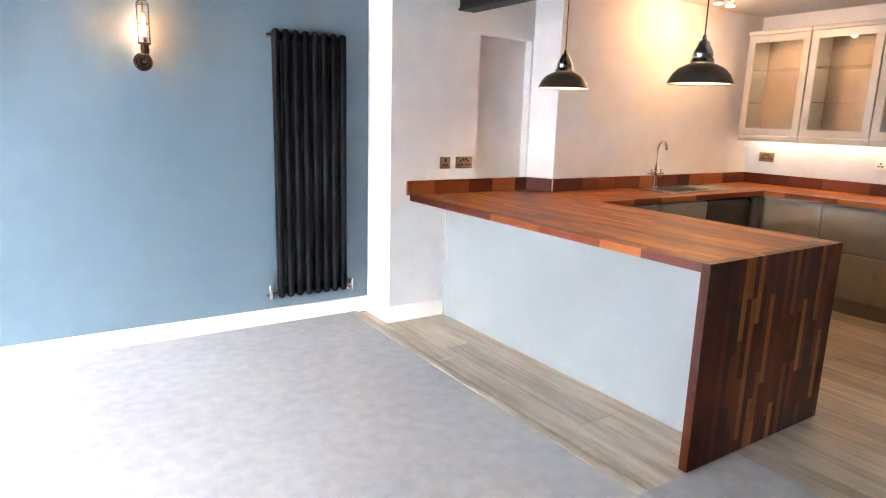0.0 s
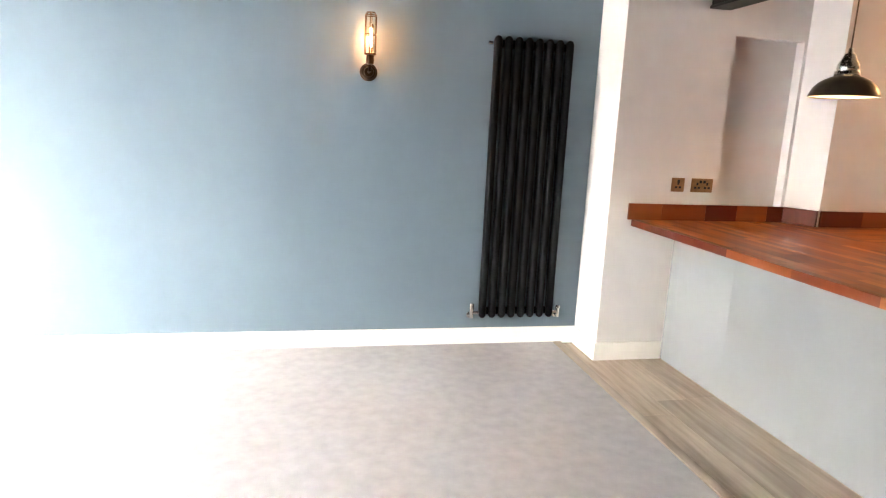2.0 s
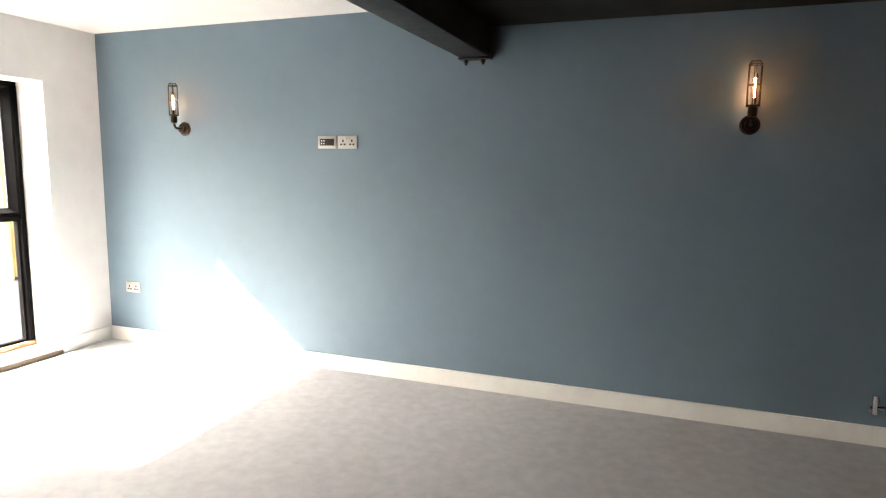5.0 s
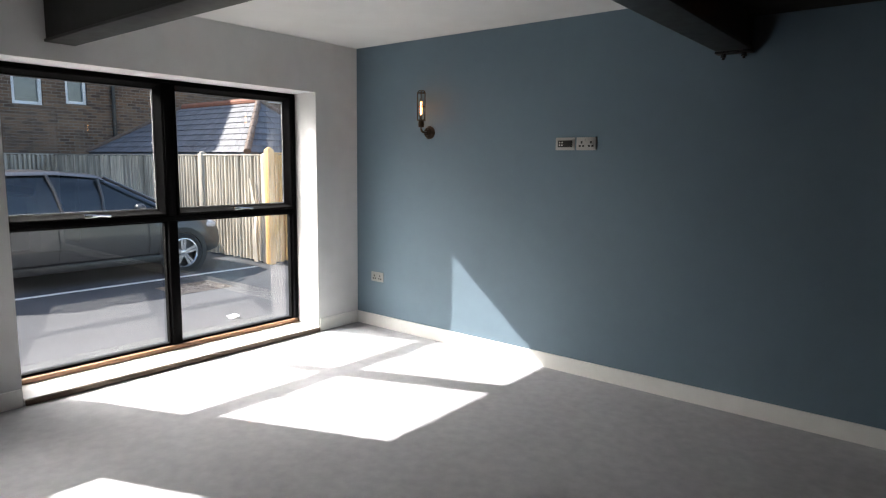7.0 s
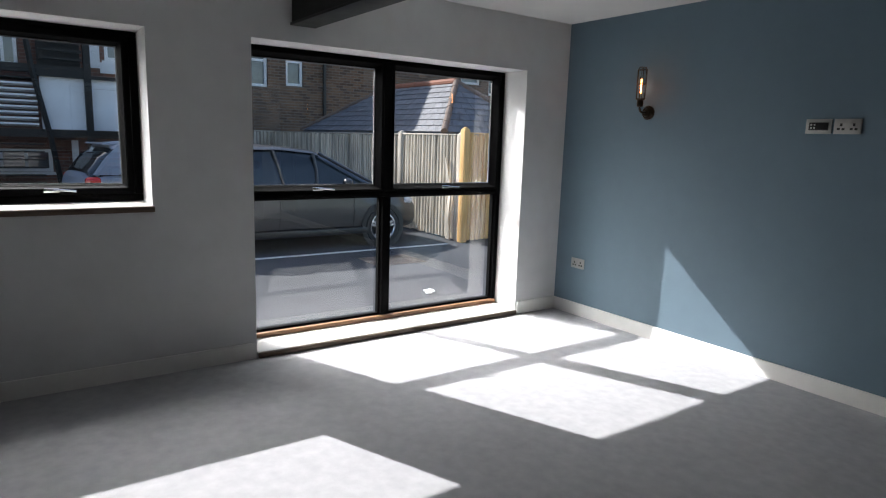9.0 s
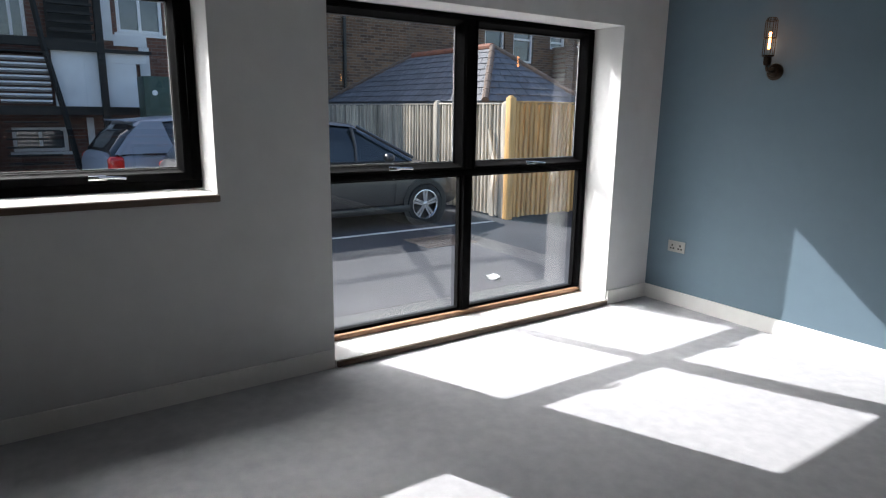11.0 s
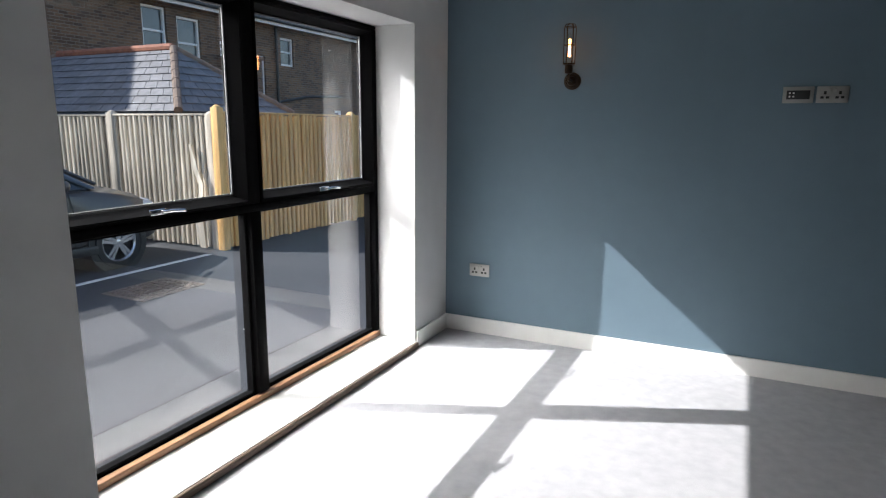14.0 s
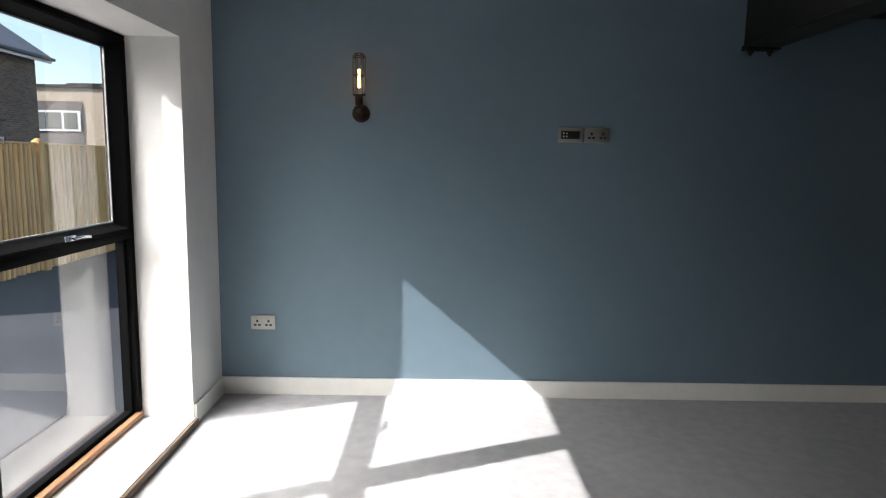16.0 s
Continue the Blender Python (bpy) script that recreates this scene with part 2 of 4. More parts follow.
def lathe(bm, profile, m, seg=28, ring=False):
    """Turns (radius, height) pairs round the z axis of the matrix m."""
    rings = [[bm.verts.new(m @ Vector((max(r, 0.0004) * math.cos(2 * math.pi * k / seg), max(r, 0.0004) * math.sin(2 * math.pi * k / seg), z))) for k in range(seg)] for r, z in profile]
    for A, B in zip(rings, rings[1:] + (rings[:1] if ring else [])):
        for k in range(seg):
            bm.faces.new((A[k], A[(k + 1) % seg], B[(k + 1) % seg], B[k]))
    if not ring:
        bm.faces.new(rings[0][::-1])
        bm.faces.new(rings[-1])
    return bm


def prism(bm, outline, axis, a0, a1):
    """A flat outline of (u, v) pairs pushed along an axis: 0: u, v = y, z; 1: x, z; 2: x, y."""
    def at(u, v, a):
        return {0: (a, u, v), 1: (u, a, v), 2: (u, v, a)}[axis]
    A = [bm.verts.new(at(u, v, a0)) for u, v in outline]
    B = [bm.verts.new(at(u, v, a1)) for u, v in outline]
    bm.faces.new(A[::-1])
    bm.faces.new(B)
    for i in range(len(A)):
        j = (i + 1) % len(A)
        bm.faces.new((A[i], A[j], B[j], B[i]))
    return bm


def pierced(axis, a0, a1, u0, u1, z0, z1, holes):
    """A wall across axis 0 or 1 from a0 to a1 thick, with real openings (u0, u1, z0, z1)."""
    us = sorted({u0, u1, *[h[0] for h in holes], *[h[1] for h in holes]})
    zs = sorted({z0, z1, *[h[2] for h in holes], *[h[3] for h in holes]})
    bm = bmesh.new()

    def full(i, j):
        if not (0 <= i < len(us) - 1 and 0 <= j < len(zs) - 1):
            return False
        u, z = (us[i] + us[i + 1]) / 2, (zs[j] + zs[j + 1]) / 2
        return not any(h[0] < u < h[1] and h[2] < z < h[3] for h in holes)

    def quad(*pts):
        bm.faces.new([bm.verts.new((a, u, z) if axis == 0 else (u, a, z)) for a, u, z in pts])
    for i in range(len(us) - 1):
        for j in range(len(zs) - 1):
            if not full(i, j):
                continue
            a, b, c, d = us[i], us[i + 1], zs[j], zs[j + 1]
            for p in (a0, a1):
                quad((p, a, c), (p, b, c), (p, b, d), (p, a, d))
            if not full(i - 1, j):
                quad((a0, a, c), (a1, a, c), (a1, a, d), (a0, a, d))
            if not full(i + 1, j):
                quad((a0, b, c), (a1, b, c), (a1, b, d), (a0, b, d))
            if not full(i, j - 1):
                quad((a0, a, c), (a1, a, c), (a1, b, c), (a0, b, c))
            if not full(i, j + 1):
                quad((a0, a, d), (a1, a, d), (a1, b, d), (a0, b, d))
    bmesh.ops.remove_doubles(bm, verts=bm.verts, dist=0.0005)
    return bm


UNIT_PIECE = {}


def piece(name, material, parent, x0, x1, y0, y1, z0, z1, bevel=0.0):
    """A piece of its own on a shared box mesh of its size class."""
    size = tuple(round(v, 3) for v in (x1 - x0, y1 - y0, z1 - z0))
    key = (size, material.name, bevel)
    if key not in UNIT_PIECE:
        h = [v / 2 for v in size]
        UNIT_PIECE[key] = finish(name, boxed(-h[0], h[0], -h[1], h[1], -h[2], h[2], bevel=bevel, seg=1), material, smooth=False)
    ob = new(name, UNIT_PIECE[key])
    ob.parent = parent
    ob.matrix_basis = WORLD[parent].inverted() @ Matrix.Translation(((x0 + x1) / 2, (y0 + y1) / 2, (z0 + z1) / 2))
    return ob


# ---- structure of the room ----
XP, XK, YB = 6.144, 10.02, -6.3
wall_west = solid("wall_west", pierced(0, -0.345, 0.0, YB - 0.2, 0.3, -0.2, 2.75, [(-2.713, -0.465, 0.02, 2.046), (-5.1, -3.305, 0.996, 2.035)]), WHITE, "white plastered wall with two window openings", "wall", kind="structure", smooth=False)
wall_north = solid("wall_north", boxed(0.0, XP, 0.0, 0.3, -0.2, 2.75), BLUE, "slate blue painted feature wall", "wall", kind="structure", smooth=False)
bm = bmesh.new()
# pier and kitchen back wall in one outline, with the recessed niche cut into it
prism(bm, [(XP, 0.3), (XP, -0.34), (6.86, -0.34), (6.86, -0.27), (7.34, -0.27), (7.34, -0.338), (7.36, -0.34), (7.46, -0.53), (XK + 0.2, -0.53), (XK + 0.2, 0.3)], 2, 1.0, 2.03)
prism(bm, [(XP, 0.3), (XP, -0.34), (7.36, -0.34), (7.46, -0.53), (XK + 0.2, -0.53), (XK + 0.2, 0.3)], 2, -0.2, 1.0)
prism(bm, [(XP, 0.3), (XP, -0.34), (7.36, -0.34), (7.46, -0.53), (XK + 0.2, -0.53), (XK + 0.2, 0.3)], 2, 2.03, 2.75)
wall_kitchen = solid("wall_kitchen", bm, WHITE, "white plastered pier and kitchen wall with a recessed niche", "wall", kind="structure", smooth=False)
wall_east = solid("wall_east", boxed(XK, XK + 0.2, YB, -0.53, -0.2, 2.75), WHITE, "white plastered kitchen end wall", "wall", kind="structure", smooth=False)
# Never in view; closes the room, near-black only to cut bounced light.
wall_south = solid("wall_south", boxed(0.0, XK + 0.2, YB - 0.2, YB, -0.2, 2.75), UNSEEN_DARK, "plain unseen wall behind the room, darkened to cut bounced light", "wall", kind="structure", smooth=False)
solid("ceiling", boxed(0.0, 3.05, YB, 0.0, 2.46, 2.6), CEIL, "flat white ceiling", "ceiling", kind="structure", smooth=False)
solid("ceiling_dark", boxed(3.2, 6.72, YB, 0.0, 2.315, 2.5), BLACKC, "satin black painted lowered ceiling", "ceiling", kind="structure", smooth=False)
solid("ceiling_kitchen", boxed(6.72, XK, YB, -0.2, 2.46, 2.6), CEIL, "flat white kitchen ceiling", "ceiling", kind="structure", smooth=False)


def beam(x0, x1, y0, y1, z0, z1, along, label):
    """A steel beam: two flanges and a filled web."""
    b = thing("ceiling_beam", ((x0 + x1) / 2, (y0 + y1) / 2, z0), label, "beam", "ceiling beams")
    part("bottom_flange", boxed(x0, x1, y0, y1, z0, z0 + 0.018, bevel=0.004), STEEL, b)
    i = 0.012
    if along == "y":
        part("web", boxed(x0 + i, x1 - i, y0, y1, z0 + 0.018, z1), STEEL, b)
    else:
        part("web", boxed(x0, x1, y0 + i, y1 - i, z0 + 0.018, z1), STEEL, b)
    return b


beam_g = beam(3.05, 3.235, YB, 0.0, 2.13, 2.5, "y", "black painted steel beam bolted to a wall plate")
beam(0.0, 3.05, -2.465, -2.295, 2.145, 2.46, "x", "black painted steel beam over the window wall")
beam(6.66, 6.8, YB, -0.34, 2.17, 2.47, "y", "black painted steel beam above the worktop")
part("end_plate", boxed(3.045, 3.24, -0.075, -0.001, 2.118, 2.13, bevel=0.002), STEEL, beam_g)
for x in (3.085, 3.195):
    bb = cyl(bmesh.new(), (x, -0.04, 2.098), (x, -0.04, 2.118), 0.015, seg=6)
    cyl(bb, (x, -0.04, 2.086), (x, -0.04, 2.1), 0.008, seg=8)
    part("bolt", bb, STEEL, beam_g)

# floors
CARPET_Y = -2.70
bm = prism(bmesh.new(), [(0.0, 0.0), (0.0, YB), (6.63, YB), (6.63, CARPET_Y), (5.985, CARPET_Y), (5.985, 0.0)], 2, -0.12, 0.012)
solid("floor_carpet", bm, CARPET, "mottled light grey fitted carpet", "carpet", kind="structure", smooth=False)
subfloor = solid("floor", prism(bmesh.new(), [(5.985, 0.0), (5.985, CARPET_Y), (6.63, CARPET_Y), (6.63, YB), (XK, YB), (XK, -0.2), (XP, -0.2), (XP, 0.0)], 2, -0.12, -0.006), DARKP, "pale oak plank kitchen floor", "floor", kind="structure", smooth=False)


def baseboard(name, outline, z1=0.118):
    return solid(name, prism(bmesh.new(), outline, 2, 0.002, z1), GLOSSW, "white painted skirting board", "skirting", kind="structure", smooth=False)


S = 0.016
baseboard("baseboard_north", [(0.001, -0.001), (XP - 0.001, -0.001), (XP - 0.001, -S), (0.001, -S)])
baseboard("baseboard_west_a", [(0.001, -S - 0.001), (S, -S - 0.001), (S, -0.455), (0.001, -0.455)])
baseboard("baseboard_west_b", [(0.001, -2.72), (S, -2.72), (S, YB + 0.001), (0.001, YB + 0.001)])
baseboard("baseboard_pier", [(XP - 0.001, -S - 0.001), (XP - S, -S - 0.001), (XP - S, -0.34 - S), (6.59, -0.34 - S), (6.59, -0.341), (XP - 0.001, -0.341)])


# ---- windows ----
def bar(name, parent, y0, y1, z0, z1, x0=-0.326, x1=-0.27, material=None, bevel=0.006):
    return part(name, boxed(x0, x1, y0, y1, z0, z1, bevel=bevel), material or BLACKF, parent)


def handle(parent, y, z, x=-0.266):
    """A chrome espagnolette handle lying along the sash rail."""
    bm = boxed(x - 0.004, x + 0.006, y - 0.075, y + 0.005, z - 0.012, z + 0.012, bevel=0.004)
    cyl(bm, (x, y - 0.02, z), (x + 0.02, y - 0.02, z), 0.008, seg=10)
    tube(bm, [(x + 0.02, y - 0.03, z), (x + 0.023, y + 0.01, z + 0.002), (x + 0.023, y + 0.05, z - 0.001), (x + 0.02, y + 0.085, z - 0.005)], 0.007)
    return part("handle", bm, CHROME, parent, "chrome window handle")


def pane(parent, y0, y1, z0, z1, x=-0.312):
    ob = part("pane", boxed(x - 0.004, x + 0.004, y0, y1, z0, z1), PANE, parent, smooth=False)
    ob.visible_shadow = False
    return ob


def window_four(y0, y1, z0, z1):
    w = thing("window_1", (-0.3, (y0 + y1) / 2, z0), "black framed four-pane window over a low white sill", "window", kind="structure")
    mid, t0 = -1.595, 1.03
    f, o = 0.038, -0.362
    bar("frame_head", w, y0, y1, z1 - 0.02, z1, x0=o)
    bar("frame_sill", w, y0, y1, z0, z0 + 0.022, x0=o, x1=-0.3)
    bar("frame_jamb", w, y0, y0 + f, z0 + 0.022, z1 - 0.02, x0=o)
    bar("frame_jamb", w, y1 - f, y1, z0 + 0.022, z1 - 0.02, x0=o)
    bar("transom", w, y0 + f, y1 - f, t0, t0 + 0.038, x0=o)
    bar("mullion", w, mid - 0.036, mid + 0.036, z0 + 0.022, t0, x0=o)
    bar("mullion", w, mid - 0.034, mid + 0.034, t0 + 0.038, z1 - 0.02, x0=o)
    for a, b in ((y0 + f, mid - 0.034), (mid + 0.034, y1 - f)):
        s = part("sash", bmesh_frame(a + 0.004, b - 0.004, t0 + 0.04, z1 - 0.022, 0.05, -0.356, -0.264, splay=0.036), BLACKF, w)
        part("gasket", bmesh_frame(a + 0.05, b - 0.05, t0 + 0.086, z1 - 0.068, 0.007, -0.338, -0.33, bevel=0.001), GASKET, s, "grey glazing gasket")
        pane(w, a + 0.045, b - 0.045, t0 + 0.08, z1 - 0.063, x=-0.344)
        handle(s, (a + b) / 2 + 0.02, t0 + 0.064)
    for a, b in ((y0 + f, mid - 0.036), (mid + 0.036, y1 - f)):
        part("bead", bmesh_frame(a + 0.001, b - 0.001, z0 + 0.023, t0 - 0.001, 0.012, -0.352, -0.3), BLACKF, w)
        pane(w, a + 0.008, b - 0.008, z0 + 0.028, t0 - 0.006, x=-0.34)
    part("timber_strip", boxed(-0.298, -0.262, y0 + 0.002, y1 - 0.002, z0 - 0.015, z0 + 0.018, bevel=0.004), BRASSW, w, "bare timber strip at the frame foot")
    sill = part("window_sill", boxed(-0.345, 0.012, y0 + 0.002, y1 - 0.002, 0.021, 0.052, bevel=0.004), SILLW, w, "deep white painted sill board")
    nose = boxed(0.0125, 0.032, y0 + 0.002, y1 - 0.002, 0.014, 0.05, bevel=0.007, seg=3)
    part("nosing", nose, SILLEDGE, sill, "dark brown bare timber nosing")
    return w


def bmesh_frame(y0, y1, z0, z1, f, x0, x1, splay=0.0, bevel=0.004):
    """A sash or bead: four rails as one ring; splay: how far its inner face opens towards the room."""
    bm = bmesh.new()
    rings = []
    for x, f in ((x0, f), (x1, f - splay)):
        rings.append(([bm.verts.new((x, *p)) for p in ((y0, z0), (y1, z0), (y1, z1), (y0, z1))], [bm.verts.new((x, *p)) for p in ((y0 + f, z0 + f), (y1 - f, z0 + f), (y1 - f, z1 - f), (y0 + f, z1 - f))]))
    for i in range(4):
        j = (i + 1) % 4
        for o, n in rings:
            bm.faces.new((o[i], o[j], n[j], n[i]))
        bm.faces.new((rings[0][0][i], rings[0][0][j], rings[1][0][j], rings[1][0][i]))
        bm.faces.new((rings[0][1][i], rings[0][1][j], rings[1][1][j], rings[1][1][i]))
    bmesh.ops.recalc_face_normals(bm, faces=bm.faces)
    bmesh.ops.bevel(bm, geom=bm.edges[:], offset=bevel, segments=2, affect="EDGES")
    return bm


window_four(-2.711, -0.467, 0.068, 2.044)
w2 = thing("window_2", (-0.3, -4.2, 1.04), "black framed top-hung window above a white sill", "window", kind="structure")
y0, y1, z0, z1 = -5.098, -3.307, 1.04, 2.033
bar("frame_head", w2, y0, y1, z1 - 0.028, z1, x0=-0.35)
bar("frame_sill", w2, y0, y1, z0, z0 + 0.045)
bar("frame_jamb", w2, y0, y0 + 0.045, z0 + 0.045, z1 - 0.028)
bar("frame_jamb", w2, y1 - 0.045, y1, z0 + 0.045, z1 - 0.028)
bar("mullion", w2, -4.96, -4.88, z0 + 0.045, z1 - 0.028)
sash2 = part("sash", bmesh_frame(-4.876, y1 - 0.047, z0 + 0.047, z1 - 0.03, 0.058, -0.345, -0.262, splay=0.022), BLACKF, w2)
part("gasket", bmesh_frame(-4.82, y1 - 0.103, z0 + 0.103, z1 - 0.086, 0.007, -0.328, -0.32, bevel=0.001), GASKET, sash2, "grey glazing gasket")
pane(w2, -4.85, y1 - 0.07, z0 + 0.07, z1 - 0.06, x=-0.334)
handle(sash2, -3.75, z0 + 0.072)
sill2 = part("window_sill", boxed(-0.268, 0.004, y0 + 0.001, y1 - 0.001, 0.997, 1.0395, bevel=0.004), SILLW, w2, "white painted sill board")
part("nosing", boxed(0.0045, 0.022, y0 + 0.001, y1 + 0.012, 1.003, 1.037, bevel=0.006, seg=3), SILLEDGE, sill2, "dark brown bare timber nosing")


# ---- radiator and wall lamps ----
rad = thing("radiator", (5.68, -0.05, 0.19), "tall anthracite column radiator on the blue wall", "radiator")
for i in range(8):
    x = 5.465 + i * 0.0655
    b = bmesh.new()
    for y, r in ((-0.058, 0.024), (-0.026, 0.018)):
        cyl(b, (x, y, 0.225), (x, y, 1.945), r, seg=14)
        for z in (0.225, 1.945):
            bmesh.ops.create_uvsphere(b, u_segments=14, v_segments=8, radius=r, matrix=Matrix.Translation((x, y, z)))
    part("column", b, RADM, rad)
for z in (0.245, 1.925):
    part("header", box(bmesh.new(), 5.445, 5.945, -0.055, -0.02, z - 0.024, z + 0.024, bevel=0.012), RADM, rad)
for z in (0.5, 1.7):
    part("bracket", boxed(5.66, 5.7, -0.03, 0.0, z, z + 0.03, bevel=0.003), RADM, rad)
for x, s in ((5.44, -1), (5.945, 1)):
    b = cyl(bmesh.new(), (x, -0.045, 0.235), (x + s * 0.055, -0.045, 0.235), 0.011)
    cyl(b, (x + s * 0.045, -0.045, 0.2), (x + s * 0.045, -0.045, 0.262), 0.014)
    cyl(b, (x + s * 0.045, -0.045, 0.208), (x + s * 0.045, -0.001, 0.208), 0.009)
    cyl(b, (x + s * 0.045, -0.006, 0.208), (x + s * 0.045, -0.001, 0.208), 0.022)
    v = part("valve", b, CHROME, rad, "chrome angle valve")
    cap = cyl(bmesh.new(), (x + s * 0.045, -0.045, 0.263), (x + s * 0.045, -0.045, 0.298 if s < 0 else 0.28), 0.018, 0.014)
    part("valve_cap", cap, CHROME, v)
part("bleed_plug", cyl(bmesh.new(), (5.434, -0.045, 1.925), (5.408, -0.045, 1.925), 0.012), CHROME, rad, "chrome bleed plug")


def wall_lamp(x, z):
    L = thing("wall_lamp", (x, 0.0, z), "bronze wall lamp with a wire cage round a glowing tubular bulb", "lamp", "wall lamps")
    out = Matrix.Translation((x, 0, z)) @ pose(0, 0, 0, 90, 0, 0)
    part("backplate", lathe(bmesh.new(), [(0.052, 0.0), (0.052, 0.012), (0.044, 0.02), (0.04, 0.028), (0.03, 0.03), (0.026, 0.04), (0.012, 0.044)], out), BRONZE, L)
    part("arm", tube(bmesh.new(), [(x, -0.03, z), (x, -0.08, z), (x, -0.1, z + 0.006), (x, -0.11, z + 0.025), (x, -0.11, z + 0.05)], 0.009), BRONZE, L)
    up = Matrix.Translation((x, -0.11, z))
    part("lamp_holder", lathe(bmesh.new(), [(0.012, 0.035), (0.022, 0.04), (0.024, 0.06), (0.022, 0.085), (0.036, 0.09), (0.036, 0.097), (0.02, 0.1)], up), BRONZE, L)
    for k in range(6):
        a = k * math.pi / 3 + 0.3
        c, s = 0.034 * math.cos(a), 0.034 * math.sin(a)
        part("cage_wire", tube(bmesh.new(), [(x + c, -0.11 + s, z + 0.092), (x + c, -0.11 + s, z + 0.305), (x + c * 0.7, -0.11 + s * 0.7, z + 0.32), (x, -0.11, z + 0.322)], 0.0028, seg=6), BRONZE, L)
    for h in (0.2, 0.303):
        part("cage_ring", tube(bmesh.new(), [(x + 0.034 * math.cos(k * math.pi / 10), -0.11 + 0.034 * math.sin(k * math.pi / 10), z + h) for k in range(20)], 0.0028, seg=6, closed=True), BRONZE, L)
    bulb = part("bulb", lathe(bmesh.new(), [(0.012, 0.1), (0.015, 0.125), (0.0155, 0.25), (0.01, 0.262), (0.002, 0.266)], up, seg=18), BULB, L, "clear tubular filament bulb")
    bulb.visible_shadow = False
    fil = bmesh.new()
    for k in range(4):
        a = k * math.pi / 2
        tube(fil, [(x + 0.0045 * math.cos(a), -0.11 + 0.0045 * math.sin(a), z + 0.135), (x + 0.0045 * math.cos(a + 0.9), -0.11 + 0.0045 * math.sin(a + 0.9), z + 0.185), (x + 0.0045 * math.cos(a + 1.8), -0.11 + 0.0045 * math.sin(a + 1.8), z + 0.235)], 0.003, seg=6)
    part("filament", fil, FILAMENT, bulb)
    lamp("wall_lamp_light", "POINT", (x, -0.11, z + 0.185), 1.3, (1.0, 0.5, 0.27), 0.004)
    return L


wall_lamp(4.695, 1.71)
wall_lamp(0.855, 1.72)


# ---- sockets and switches ----
def plate(name, label, place, turn, w, kind, metal, h=0.086):
    """A wall plate in its own axes: x across, z up, facing -y; kind: sockets, grid, switch."""
    P = thing(name, place, label, "socket" if kind == "sockets" else "switch", "wall plates", turn=turn)
    body = boxed(-w / 2, w / 2, -0.009, 0.0, 0, h, bevel=0.003)
    part("faceplate", body, metal, P, local=True)
    ins = DARKP
    if kind == "sockets":
        n = 2 if w > 0.1 else 1
        for i in range(n):
            cx = (i - (n - 1) / 2) * 0.068
            b = bmesh.new()
            box(b, cx - 0.006, cx + 0.006, -0.0105, -0.008, 0.044, 0.06)
            box(b, cx - 0.02, cx - 0.005, -0.0105, -0.008, 0.022, 0.034)
            box(b, cx + 0.005, cx + 0.02, -0.0105, -0.008, 0.022, 0.034)
            part("pin_holes", b, ins, P, local=True)
        for i in range(n):
            cx = (i - (n - 1) / 2) * 0.026
            part("rocker", boxed(cx - 0.008, cx + 0.008, -0.013, -0.008, 0.056, 0.074, bevel=0.002), ins if metal is BRASSP else metal, P, local=True)
    elif kind == "grid":
        part("insert", boxed(-0.055, 0.055, -0.011, -0.008, 0.02, 0.066, bevel=0.002), ins, P, local=True)
        for cx in (-0.04, -0.022):
            for cz in (0.034, 0.052):
                part("outlet", cyl(bmesh.new(), (cx, -0.014, cz), (cx, -0.01, cz), 0.005), IVORY, P, local=True)
    else:
        part("rocker", boxed(-0.012, 0.012, -0.014, -0.008, 0.03, 0.056, bevel=0.003), ins, P, local=True)
    return P


plate("media_outlet", "brushed chrome media outlet plate with a dark insert", (2.08, 0, 1.578), 0, 0.146, "grid", CHROMEP)
plate("wall_socket", "brushed chrome double socket on the blue wall", (2.238, 0, 1.578), 0, 0.146, "sockets", CHROMEP)
plate("wall_socket", "brushed chrome double socket low on the blue wall", (0.26, 0, 0.42), 0, 0.146, "sockets", CHROMEP)
plate("wall_switch", "aged brass single socket plate above the worktop", (6.585, -0.34, 1.088), 0, 0.086, "sockets", BRASSP)
plate("wall_socket", "aged brass double socket above the worktop", (6.75, -0.34, 1.088), 0, 0.146, "sockets", BRASSP)
plate("wall_socket", "aged brass double socket under the wall units", (XK, -0.74, 1.125), -90, 0.146, "sockets", BRASSP)
plate("wall_socket", "white single socket under the wall units", (XK, -1.72, 1.125), -90, 0.086, "sockets", IVORY)

# ---- kitchen units ----
TOP, UND = 0.91, 0.87
XW0, XW1, YW = 6.3, 7.355, -2.69
pen = thing("peninsula_unit", (6.95, -1.5, 0.0), "pale gloss panelled peninsula base under the worktop", "kitchen unit", "kitchen base units")
part("carcass", boxed(6.625, 7.26, -2.64, -0.345, 0.1, UND - 0.001), UNIT, pen)
part("plinth", boxed(6.66, 7.2, -2.64, -0.345, 0.001, 0.1), UNIT, pen)
for a, b in ((-2.642, -0.9505), (-0.95, -0.345)):
    part("back_panel", boxed(6.603, 6.625, a, b, 0.001, UND - 0.001), GLOSSP, pen, "pale blue-white gloss panel")
for a, b in ((-2.64, -2.04), (-2.037, -1.437)):
    part("door", boxed(7.26, 7.28, a, b, 0.11, UND - 0.006, bevel=0.002), UNIT, pen)


def front_y(parent, name, x0, x1, z0, z1, y=-1.085):
    return part(name, boxed(x0, x1, y - 0.02, y, z0, z1, bevel=0.002), UNIT, parent)


